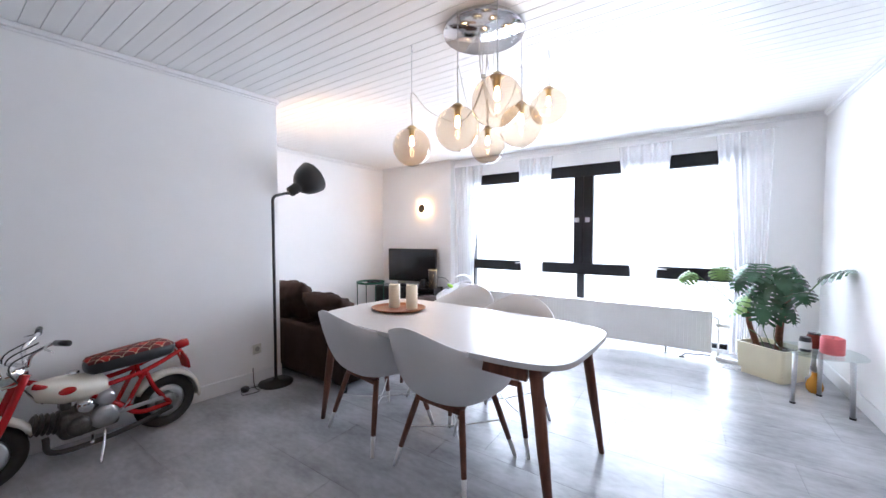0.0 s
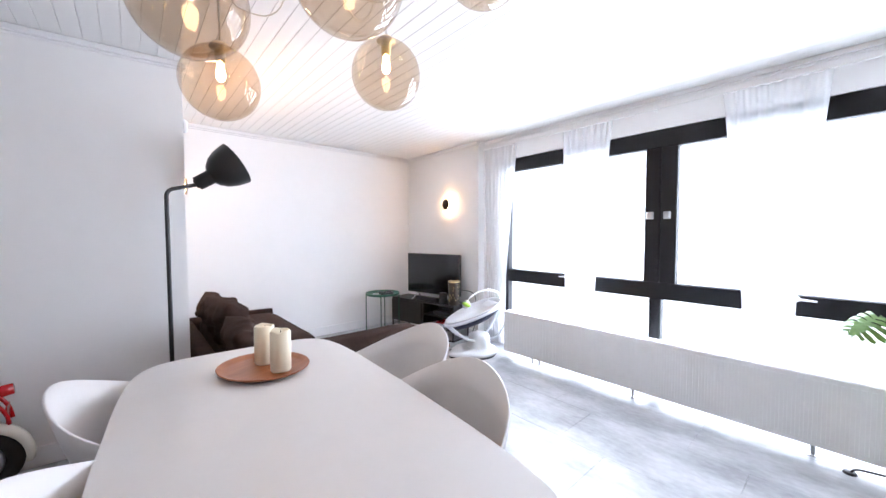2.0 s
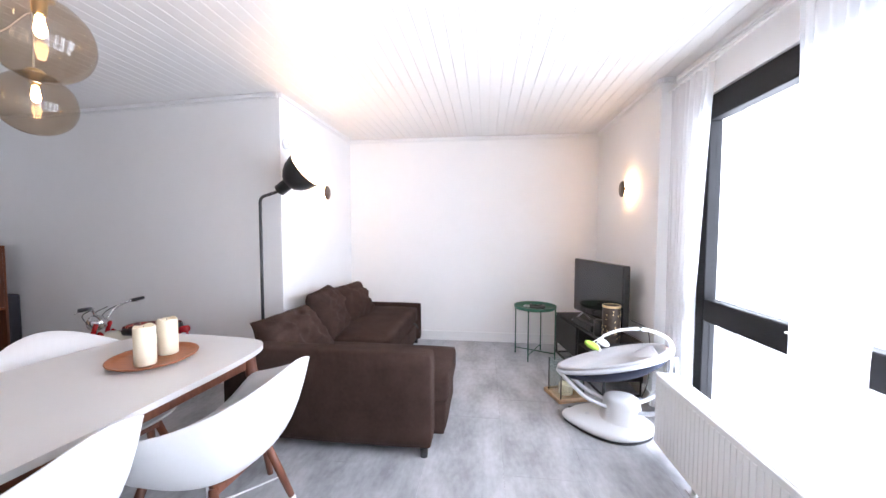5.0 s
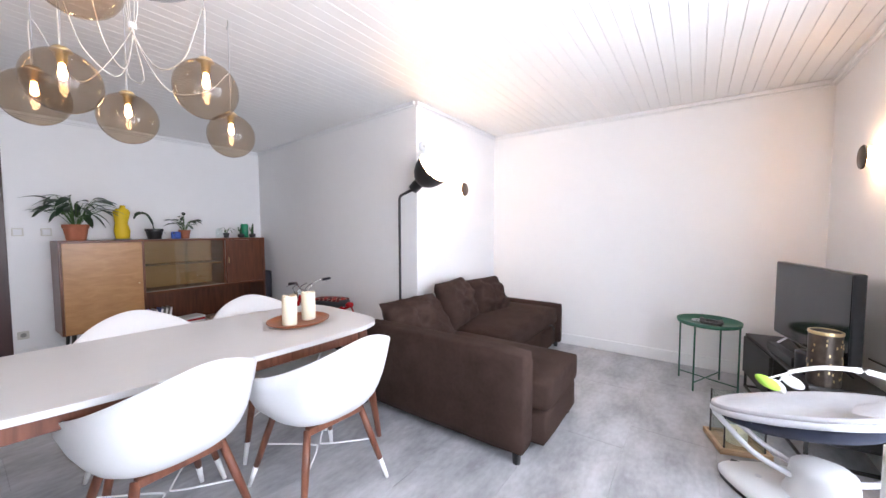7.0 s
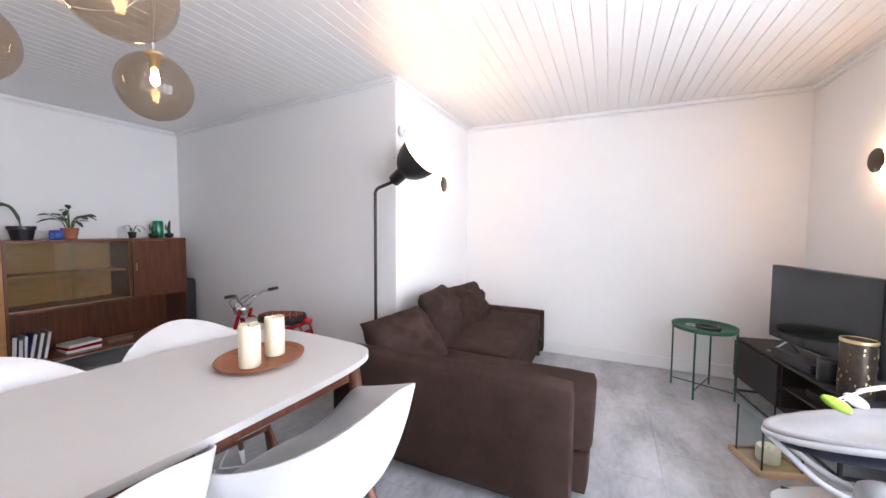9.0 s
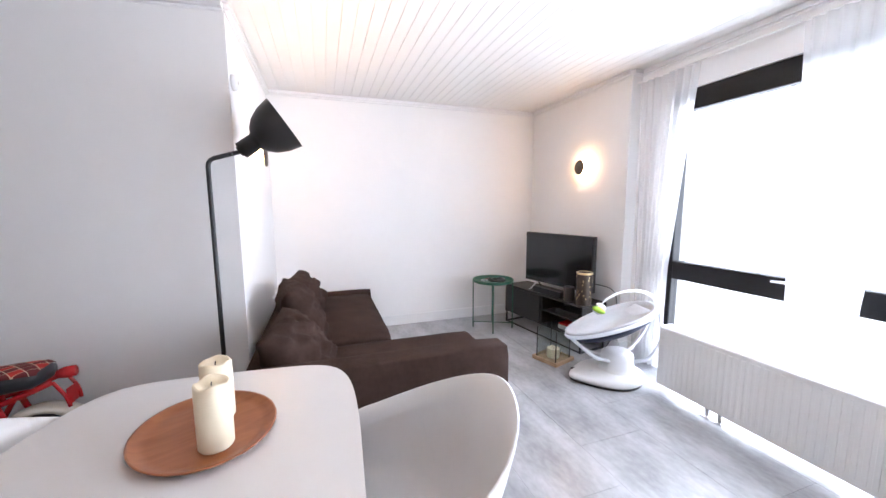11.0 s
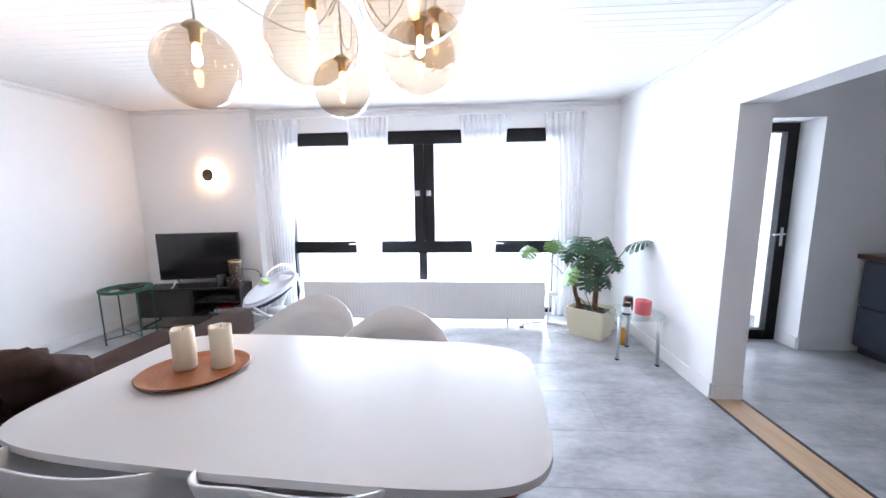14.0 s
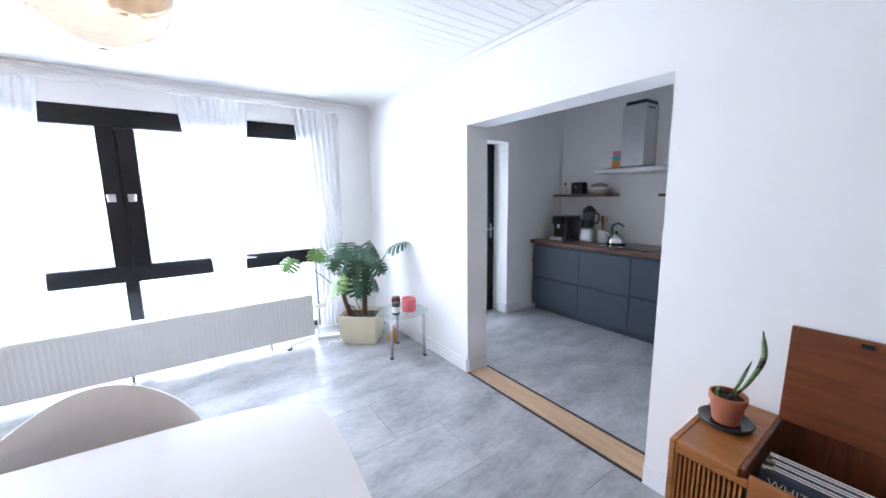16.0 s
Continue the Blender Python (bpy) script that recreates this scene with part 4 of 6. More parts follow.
pillar_candle(-3.07, 4.23, 0.023, 0.055, 0.085, WAX, "short wide ivory candle inside the glass lantern", 8)


# ---- by the window ----
rad = thing("radiator", pose(0, 0, 0), "long low white panel radiator before the window", "radiator")
RX0, RX1, RY0, RY1, RZ0, RZ1 = -2.337, 0.425, 4.60, 4.72, 0.075, 0.505
b = box(RX0, RX1, RY0, RY0 + 0.012, RZ0, RZ1, 0.004)
part("front_panel", b, WHITE, rad)
part("rear_panel", box(RX0, RX1, RY1 - 0.012, RY1, RZ0, RZ1, 0.004), WHITE, rad)
for k in range(74):
    x = RX0 + 0.03 + k * (RX1 - RX0 - 0.06) / 73
    part("rib", box(x - 0.011, x + 0.011, RY0 - 0.0022, RY0 + 0.002, RZ0 + 0.03, RZ1 - 0.03, 0.0018), WHITE, rad)
part("top_grille", box(RX0, RX1, RY0 + 0.012, RY1 - 0.012, RZ1 - 0.008, RZ1 + 0.004, 0.003), WHITE, rad)
for x0 in (RX0 - 0.004, RX1 - 0.004):
    part("end_panel", box(x0, x0 + 0.008, RY0 - 0.002, RY1 + 0.002, RZ0 + 0.004, RZ1 + 0.006, 0.003), WHITE, rad)
for x in (-2.0, -1.92, -1.02, 0.02):
    b = tube([(x, RY0 + 0.05, RZ0 + 0.01), (x, RY0 + 0.05, 0.0)], 0.012, 10)
    box(x - 0.03, x + 0.03, RY0 + 0.02, RY0 + 0.08, 0, 0.006, 0.002, bm=b)
    part("foot", b, STEEL, rad)
b = tube(curve_pts([(RX1, RY0 + 0.06, 0.44), (RX1 + 0.05, RY0 + 0.06, 0.43), (RX1 + 0.06, RY0 + 0.06, 0.36), (RX1 + 0.06, RY0 + 0.07, 0.0)], 6), 0.009, 8)
tube([(RX1 + 0.03, RY0 + 0.06, 0.36), (RX1 + 0.15, RY0 + 0.06, 0.36)], [0.02, 0.024], 14, b)
part("valve", b, WHITE, rad, "white thermostat valve and pipe")
b = tube(curve_pts([(0.42, 4.60, 0.05), (0.30, 4.56, 0.05), (0.20, 4.55, 0.04), (0.17, 4.56, 0.005)], 6), 0.006, 8)
merge(b, lathe([(0, 0), (0.03, 0), (0.025, 0.012), (0, 0.014)], 16, at=(0.17, 4.56, 0)))
part("drain_hose", b, BLACKP, rad)
o = part("power_strip", box(-0.16, 0.16, -0.028, 0.028, 0, 0.035, 0.006), PLASTIC)
o.matrix_world = pose(0.62, 4.62, 0, 0, 0, -20)
tagged(o, "white power strip lying on the floor", "power strip")
o = part("floor_cable", tube(curve_pts([(0.76, 4.57, 0.012), (0.62, 4.45, 0.006), (0.55, 4.5, 0.006), (0.5, 4.4, 0.006), (0.62, 4.38, 0.006)], 7), 0.004, 6), WHITE)
tagged(o, "white cable curled on the floor", "cable")

# planter with a monstera
PL = pose(0.82, 4.40, 0, 0, 0, -14)
pl = thing("planter", pose(0.865, 4.395, 0, 0, 0, -41) @ Matrix.Diagonal((0.8, 0.9, 1, 1)), "pale cream rectangular plastic planter on the floor", "planter")


def rect(hx, hy, z, r=0.025):
    out = []
    for cx, cy, a0 in ((hx - r, hy - r, 0), (-hx + r, hy - r, 90), (-hx + r, -hy + r, 180), (hx - r, -hy + r, 270)):
        out += [(cx + r * math.cos(radians(a0 + a)), cy + r * math.sin(radians(a0 + a)), z) for a in (0, 30, 60, 90)]
    return out


part("tub", rings([rect(0.215, 0.165, 0.0), rect(0.215, 0.165, 0.05), rect(0.235, 0.185, 0.055), rect(0.25, 0.20, 0.29), rect(0.252, 0.202, 0.295), rect(0.238, 0.188, 0.297), rect(0.232, 0.182, 0.24)]), POTCREAM, pl)
part("soil", rings([rect(0.231, 0.181, 0.238), rect(0.231, 0.181, 0.255)]), SOIL, pl)
mo = thing("monstera_plant", PL @ pose(0, 0, 0.25), "large monstera plant with split leaves and moss pole", "plant")
part("moss_pole", tube(curve_pts([(0.08, 0.03, -0.01), (0.09, 0.03, 0.25), (0.15, 0.03, 0.58)], 5), [0.028] * 5 + [0.026] * 5 + [0.02], 12), BARK, mo, "brown moss pole")
part("trunk", tube(curve_pts([(-0.06, 0, -0.01), (-0.09, 0.0, 0.10), (-0.13, 0.0, 0.24), (-0.15, 0.01, 0.52)], 6), [0.026] * 8 + [0.022] * 8 + [0.016] * 3, 10), BARK, mo, "bare brown trunk", smooth=True)
LEAVES = [(-0.58, -0.05, 0.67, -0.6, -0.7, 0.18), (-0.36, 0.05, 0.74, 0.2, -0.8, 0.18), (-0.17, -0.10, 0.48, -0.8, -0.8, 0.25), (-0.15, 0.0, 0.72, -0.7, -0.7, 0.25), (-0.08, -0.02, 0.79, -0.1, -1, 0.27), (0.05, -0.05, 0.76, 0.5, -0.8, 0.28), (0.0, -0.12, 0.50, 0.05, -1, 0.30), (0.02, -0.08, 0.64, -0.5, -0.9, 0.26), (0.14, -0.05, 0.62, 0.7, -0.7, 0.25), (0.16, 0.02, 0.79, 0.7, -0.1, 0.18), (0.12, -0.10, 0.46, 0.8, -0.6, 0.22), (0.37, -0.03, 0.72, 0.5, -0.6, 0.27), (0.10, 0.08, 0.70, 0.3, 0.6, 0.24), (-0.10, -0.06, 0.60, -0.9, -0.3, 0.2)]
for i, (x, y, z, dx, dy, s) in enumerate(LEAVES):
    tip = Vector((x, y, z))
    start = Vector((-0.13, 0.0, 0.26 + 0.03 * (i % 5))) if x < 0.01 else Vector((0.095, 0.03, 0.18 + 0.04 * (i % 5)))
    mid = (start + tip) / 2 + Vector((0, 0, 0.03 if x < -0.3 or x > 0.3 else 0.05))
    part("stalk", tube(curve_pts([start, mid, tip], 6), 0.0055, 7), STEM, mo, smooth=True)
    young = i in (0, 1, 2)
    lf = part("leaf", monstera_leaf(s * 1.0, i), LEAFB if young else LEAF, mo, "pale young leaf" if young else "", smooth=False)
    rise = 0.35 if i == 11 else -0.6 - 0.3 * (i % 4)
    lf.matrix_local = aim(tip, (dx, dy, rise), 0.3 * ((i % 3) - 1))
for k in range(3):
    part("air_root", tube(curve_pts([(-0.12 + 0.09 * k, -0.02, 0.16 + 0.05 * k), (-0.04 + 0.05 * k, -0.08, 0.12), (0.0 + 0.06 * k, -0.10, 0.005)], 5), 0.004, 6), STEM, mo)

# glass corner table
st = thing("glass_side_table", pose(1.05, 3.86, 0), "small clear glass side table with steel legs", "side table")
out = soft_outline(0.235, 0.235, 2.6, 48)
part("tabletop", rot(prism(out, 0.405, 0.415, 0.003, 1), pose(0, 0, 0, 0, 0, 15)), CLEAR, st)
for x, y in ((-0.16, -0.09), (0.13, -0.2), (0.05, 0.20)):
    leg = part("leg", tube([(x * 0.95, y * 0.95, 0.404), (x, y, 0.012)], [0.016, 0.014], 14), STEEL, st, smooth=True)
    part("foot", lathe([(0, 0), (0.019, 0), (0.019, 0.012), (0, 0.013)], 14, at=(x, y, 0)), BLACKP, leg)
c = pillar_candle(1.10, 3.80, 0.4155, 0.066, 0.125, PINKWAX, "wide pink pillar candle on the glass table", 3)


def jar(x, y, z, r, h, body, label, cap=BLACKP, tag=True):
    j = thing("jar", pose(x, y, z), label, "jar")
    part("body", lathe([(0, 0), (r * 0.95, 0), (r, 0.006), (r, h * 0.82), (r * 0.8, h * 0.9), (r * 0.8, h * 0.92), (0, h * 0.92)], 24), body, j, smooth=True)
    part("lid", lathe([(0, h * 0.9), (r * 0.88, h * 0.9), (r * 0.88, h), (0, h)], 24), cap, j)
    if tag:
        part("paper_label", lathe([(r * 1.01, h * 0.2), (r * 1.012, h * 0.21), (r * 1.012, h * 0.68), (r * 1.01, h * 0.69)], 24), PAPER, j, "white paper label")
    return j


jar(0.95, 3.78, 0.4155, 0.036, 0.11, BLACKP, "dark glass jar with a white paper label")
jar(1.03, 3.93, 0.4155, 0.042, 0.12, JAR, "dark red glass jar on the side table", tag=False)
gourd = thing("gourd_vase", pose(1.085, 4.12, 0) @ Matrix.Diagonal((0.68, 0.68, 0.85, 1)), "amber gourd-shaped vase on the floor by the planter", "vase")
part("body", lathe([(0, 0), (0.05, 0), (0.075, 0.03), (0.08, 0.07), (0.065, 0.115), (0.035, 0.15), (0.026, 0.18), (0.028, 0.20), (0.02, 0.20), (0.018, 0.17)], 28), ORANGEJ, gourd, smooth=True)
part("stopper", lathe([(0, 0.17), (0.0195, 0.17), (0.0195, 0.205), (0, 0.21)], 16), BEIGE, gourd, "pale stopper")

# baby swing
sw = thing("baby_swing", pose(-2.64, 4.44, 0, 0, 0, 77), "white electric baby swing with a grey seat", "baby swing")
# flat base, broad under the motor and drawn in towards the control panel
o2 = [(-0.02 + 0.30 * math.cos(t), (0.205 + 0.045 * math.cos(t) - 0.035 * math.cos(2 * t)) * math.sin(t)) for t in [2 * math.pi * k / 56 for k in range(56)]]
part("foot_pad", prism([(x * 0.97, y * 0.97) for x, y in o2], 0.0, 0.02), BLACKP, sw, "black rubber foot edge")
part("base", rings([[(x * f - 0.02 * (1 - f), y * f, z) for x, y in o2] for f, z in ((0.98, 0.02), (1.0, 0.03), (0.995, 0.042), (0.96, 0.055), (0.85, 0.064), (0.4, 0.075))]), PLASTIC, sw, smooth=True)
o3 = soft_outline(0.125, 0.115, 2.4, 40)
part("motor_hump", rings([[(x * f + 0.07, y * f, z) for x, y in o3] for f, z in ((1.28, 0.055), (1.1, 0.075), (0.99, 0.10), (0.95, 0.17), (0.9, 0.205), (0.75, 0.222), (0.4, 0.23))]), PLASTIC, sw, smooth=True)
panel = part("control_panel", rot(box(-0.032, 0.032, -0.06, 0.06, 0, 0.005, 0.002), pose(-0.245, 0.02, 0.056, 0, -5)), BLACKP, sw, "dark control panel")
for k in range(3):
    part("button", rot(lathe([(0, 0), (0.008, 0), (0.007, 0.003), (0, 0.0035)], 14), pose(-0.245, -0.02 + 0.04 * k, 0.0605, 0, -5)), SILVER, panel)
part("dial", lathe([(0, 0.068), (0.016, 0.068), (0.014, 0.075), (0, 0.076)], 18, at=(-0.15, -0.02, 0)), SILVER, sw)
# tilted oval seat
sm = pose(0.0, 0, 0.465, 0, -17, 0)
ov = lambda a, bb, z: [(a * math.cos(t), bb * math.sin(t) * (1 + 0.14 * math.cos(t)), z) for t in [2 * math.pi * k / 56 for k in range(56)]]
part("seat_rim", rot(rings([ov(0.365, 0.185, -0.018), ov(0.378, 0.198, -0.012), ov(0.382, 0.202, 0.002), ov(0.376, 0.196, 0.014), ov(0.362, 0.182, 0.016), ov(0.358, 0.178, 0.0)], cap=False), sm), SILVER, sw, "pale silver oval rail", smooth=True)
part("seat_fabric", rot(rings([ov(0.372, 0.192, 0.017), ov(0.366, 0.188, 0.034), ov(0.345, 0.168, 0.032), ov(0.32, 0.15, 0.0), ov(0.26, 0.115, -0.045), ov(0.14, 0.06, -0.075), ov(0.03, 0.012, -0.08)]), sm), GREYFAB, sw, "grey quilted seat", smooth=True)
part("seat_underside", rot(rings([ov(0.36, 0.18, -0.014), ov(0.32, 0.155, -0.06), ov(0.22, 0.10, -0.105), ov(0.05, 0.02, -0.115)]), sm), NAVY, sw, "dark navy underside", smooth=True)
part("head_cushion", rot(cushion(0.20, 0.20, 0.05, 10, 0.006, 3), sm @ pose(0.19, 0, 0.0, 0, -14, 0)), GREYFAB, sw, smooth=True)
part("buckle", rot(box(-0.02, 0.02, -0.03, 0.03, -0.052, -0.036, 0.005), sm @ pose(-0.14, 0, 0)), BLACKP, sw, "black harness buckle")
for s in (-1, 1):
    part("harness_strap", rot(tube(curve_pts([(-0.14, s * 0.02, -0.04), (-0.02, s * 0.09, -0.03), (0.12, s * 0.06, -0.03)], 5), 0.008, 6), sm), NAVY, sw, smooth=True)
    part("arm", tube(curve_pts([(0.16, s * 0.07, 0.15), (0.27, s * 0.11, 0.20), (0.365, s * 0.10, 0.35), (0.372, s * 0.045, 0.555)], 7), 0.014, 10), SILVER, sw, smooth=True)
    part("arm", tube(curve_pts([(-0.03, s * 0.06, 0.16), (-0.17, s * 0.075, 0.215), (-0.335, s * 0.06, 0.355)], 6), 0.013, 10), SILVER, sw, smooth=True)
part("toy_arch", tube(curve_pts([(0.372, 0.0, 0.575), (0.33, 0.0, 0.66), (0.20, 0.0, 0.705), (0.06, 0.0, 0.69), (-0.04, 0.0, 0.645), (-0.06, 0.0, 0.63)], 8), [0.013] * 20 + [0.010] * 21, 10), WHITE, sw, smooth=True)
for i, (x, y, z, m) in enumerate(((-0.13, -0.05, 0.575, LIME), (-0.05, 0.06, 0.57, PAPER), (-0.10, 0.02, 0.545, SILVER))):
    bm = bmesh.new()
    bmesh.ops.create_uvsphere(bm, u_segments=20, v_segments=12, radius=0.04, matrix=pose(x, y, z, 20 * i, 25, 40 * i) @ Matrix.Diagonal((1.35, 0.95, 0.6, 1)))
    toy = part("toy", bm, m, sw, "soft hanging toy", smooth=True)
    part("toy_cord", tube([(-0.06, 0.0, 0.63), (x, y, z + 0.02)], 0.004, 6), WHITE, toy)

# ---- minibike ----
ENGINE = mat("oily dark engine metal", (0.13, 0.128, 0.125), 0.34, 0.9, var=0.5, scale=24)
bk = thing("minibike", pose(-2.74, 0.535, 0, 0, 0, 3) @ Matrix.Diagonal((0.92, 0.92, 0.92, 1)), "vintage red minibike with white tank and tartan seat", "motorbike")


def wheel(y):
    w = part("wheel", rot(lathe([(0.075, -0.03), (0.10, -0.035), (0.115, -0.02), (0.115, 0.02), (0.10, 0.035), (0.075, 0.03)], 36), pose(0, y, 0.19, 0, 90)), STEEL, bk, "steel wheel rim", smooth=True)
    prof = [(0.11 + 0.04 - 0.04 * math.cos(a), 0.046 * math.sin(a)) for a in [math.pi * 2 * k / 14 - math.pi for k in range(15)]]
    part("tyre", rot(lathe(prof, 44), pose(0, y, 0.19, 0, 90)), RUBBER, w, "black block-tread tyre", smooth=True)
    part("hub", rot(lathe([(0, -0.045), (0.045, -0.04), (0.06, -0.02), (0.06, 0.02), (0.045, 0.04), (0, 0.045)], 24), pose(0, y, 0.19, 0, 90)), ALU, w, smooth=True)
    for k in range(5):
        a = 2 * math.pi * k / 5
        part("spoke", tube([(0.0, y + 0.04 * math.cos(a), 0.19 + 0.04 * math.sin(a)), (0, y + 0.085 * math.cos(a), 0.19 + 0.085 * math.sin(a))], 0.012, 6), ALU, w)


wheel(0.42)
wheel(-0.44)


def rail_part(name, pts, r, m, n=6, label=""):
    return part(name, tube(curve_pts(pts, n), r, 10), m, bk, label, smooth=True)


for s in (-1, 1):
    rail_part("frame_tube", [(0.06 * s, -0.24, 0.54), (0.07 * s, -0.02, 0.42), (0.08 * s, 0.12, 0.30), (0.08 * s, 0.24, 0.195), (0.085 * s, 0.42, 0.19)], 0.016, RED)
    rail_part("frame_tube", [(0.07 * s, 0.02, 0.44), (0.08 * s, 0.22, 0.46), (0.08 * s, 0.36, 0.50), (0.07 * s, 0.50, 0.555)], 0.015, RED)
    rail_part("frame_tube", [(0.08 * s, 0.28, 0.47), (0.085 * s, 0.33, 0.33), (0.085 * s, 0.42, 0.19)], 0.014, RED)
    rail_part("frame_tube", [(0.08 * s, 0.28, 0.47), (0.08 * s, 0.22, 0.36), (0.08 * s, 0.17, 0.26)], 0.013, RED)
    rail_part("fork", [(0.065 * s, -0.26, 0.62), (0.07 * s, -0.36, 0.36), (0.07 * s, -0.44, 0.19)], 0.018, RED)
    rail_part("handlebar", [(0.03 * s, -0.25, 0.66), (0.10 * s, -0.24, 0.74), (0.16 * s, -0.18, 0.79), (0.20 * s, -0.16, 0.80)], 0.011, CHROME)
    part("grip", tube([(0.19 * s, -0.165, 0.798), (0.30 * s, -0.14, 0.806)], 0.017, 12), BLACKP, bk, "black rubber grip", smooth=True)
    rail_part("brake_lever", [(0.17 * s, -0.18, 0.80), (0.22 * s, -0.215, 0.785), (0.29 * s, -0.20, 0.77)], 0.005, CHROME)
    rail_part("rear_grab", [(0.06 * s, 0.50, 0.555), (0.06 * s, 0.545, 0.47), (0.055 * s, 0.56, 0.40)], 0.009, RED)
rail_part("seat_post", [(0, 0.04, 0.42), (0, 0.04, 0.53)], 0.016, RED, 3)
rail_part("seat_post", [(0, 0.26, 0.46), (0, 0.26, 0.54)], 0.013, RED, 3)
# cream tank and mudguards
tk = [(-0.25, 0.05, 0.02, 0.50), (-0.22, 0.085, 0.06, 0.485), (-0.12, 0.115, 0.085, 0.465), (0.0, 0.115, 0.08, 0.45), (0.08, 0.09, 0.06, 0.44), (0.11, 0.045, 0.02, 0.435)]
part("tank", rings([[(w * math.cos(t), y, z + h * math.sin(t)) for t in [2 * math.pi * k / 24 for k in range(24)]] for y, w, h, z in tk]), CREAM, bk, "cream white fuel tank", smooth=True)
part("tank_cap", lathe([(0, 0), (0.03, 0), (0.03, 0.015), (0.02, 0.022), (0, 0.024)], 20, at=(0, -0.06, 0.543)), CHROME, bk, smooth=True)
part("tank_badge", rot(lathe([(0, 0), (0.03, 0), (0.028, 0.004), (0, 0.005)], 24), pose(0.113, -0.11, 0.48, 0, 88) @ Matrix.Diagonal((0.75, 1.3, 1, 1))), RED, bk, "plain red oval badge", smooth=True)
for y0, a0, a1 in ((0.42, -10, 150), (-0.44, 20, 190)):
    loops = []
    for k in range(15):
        a = radians(a0 + (a1 - a0) * k / 14)
        r = 0.215
        loops.append([(x, y0 + (r + dz) * math.cos(a), 0.19 + (r + dz) * math.sin(a)) for x, dz in ((-0.06, -0.02), (-0.045, 0.006), (0, 0.015), (0.045, 0.006), (0.06, -0.02), (0.0, 0.004))])
    part("mudguard", rings(loops), CREAM, bk, "cream white mudguard", smooth=True)
# tartan seat
seat_sec = [(-0.005, 0.06, 0.03), (0.02, 0.10, 0.045), (0.14, 0.115, 0.05), (0.30, 0.12, 0.055), (0.42, 0.115, 0.05), (0.455, 0.09, 0.035)]
part("seat", rings([[(w * math.copysign(abs(math.cos(t)) ** 0.6, math.cos(t)), y, 0.565 + 0.05 * y + h * math.copysign(abs(math.sin(t)) ** 0.7, math.sin(t))) for t in [2 * math.pi * k / 24 for k in range(24)]] for y, w, h in seat_sec]), VINYLSEAT, bk, "padded black vinyl seat", smooth=True)
TARTAN = bpy.data.materials.new("red tartan cloth")
TARTAN.use_nodes = True
n, l = TARTAN.node_tree.nodes, TARTAN.node_tree.links
tc = n.new("ShaderNodeTexCoord")
prev = None
for ang, sc in ((45, 6.0), (-45, 6.0), (45, 12.0), (-45, 12.0)):
    mp, wv, rp = n.new("ShaderNodeMapping"), n.new("ShaderNodeTexWave"), n.new("ShaderNodeValToRGB")
    mp.inputs["Rotation"].default_value = (0, 0, radians(ang))
    wv.inputs["Scale"].default_value = sc * 0.5
    rp.color_ramp.elements[0].position, rp.color_ramp.elements[1].position = (0.5, 0.65) if sc < 10 else (0.985, 0.998)
    l.new(tc.outputs["Object"], mp.inputs[0])
    l.new(mp.outputs[0], wv.inputs[0])
    l.new(wv.outputs["Color"], rp.inputs[0])
    mixn = n.new("ShaderNodeMix")
    mixn.data_type = "RGBA"
    l.new(rp.outputs[0], mixn.inputs[0])
    if prev is None:
        mixn.inputs[6].default_value = (0.42, 0.02, 0.015, 1)
    else:
        l.new(prev, mixn.inputs[6])
    mixn.inputs[7].default_value = (0.10, 0.008, 0.01, 1) if sc < 10 else (0.6, 0.5, 0.35, 1)
    prev = mixn.outputs[2]
l.new(prev, n["Principled BSDF"].inputs["Base Color"])
n["Principled BSDF"].inputs["Roughness"].default_value = 0.8
part("seat_top", rings([[(0.93 * w * math.cos(t), y, 0.57 + 0.05 * y + h * (0.6 + 0.5 * abs(math.sin(t)) ** 0.6)) for t in [math.pi * k / 14 for k in range(15)]] for y, w, h in seat_sec], closed=False, cap=False), TARTAN, bk, "red tartan seat cover", smooth=True)
part("tail_light", tube([(0, 0.50, 0.575), (0, 0.535, 0.58), (0, 0.575, 0.585)], [0.026, 0.033, 0.03], 16), RED, bk, "red tail light", smooth=True)
part("number_bracket", box(-0.05, 0.05, 0.545, 0.552, 0.40, 0.50, 0.002), RED, bk)
# engine
part("crankcase", rot(box(-0.085, 0.085, -0.14, 0.14, -0.085, 0.075, 0.03, 3), pose(0, 0.0, 0.25)), ENGINE, bk, smooth=True)
part("cylinder_head", rot(lathe([(0.05, -0.03)] + [(0.065 if k % 2 else 0.05, -0.02 + 0.012 * k) for k in range(10)] + [(0.05, 0.10), (0, 0.10)], 20), pose(0, -0.15, 0.27, 75)), ENGINE, bk)
for y, z, r, m, nm in ((0.06, 0.25, 0.075, ALU, "clutch_cover"), (-0.06, 0.235, 0.06, ENGINE, "flywheel_cover"), (-0.03, 0.35, 0.045, CHROME, "air_cleaner"), (0.07, 0.365, 0.05, STEEL, "side_cap")):
    part(nm, rot(lathe([(0, 0.03), (r * 0.6, 0.03), (r * 0.9, 0.02), (r, 0.0), (r, -0.03)], 28), pose(0.085, y, z, 0, 90)), m, bk, smooth=True)
part("carburettor", box(-0.03, 0.05, -0.13, -0.08, 0.34, 0.40, 0.012, 2), ENGINE, bk)
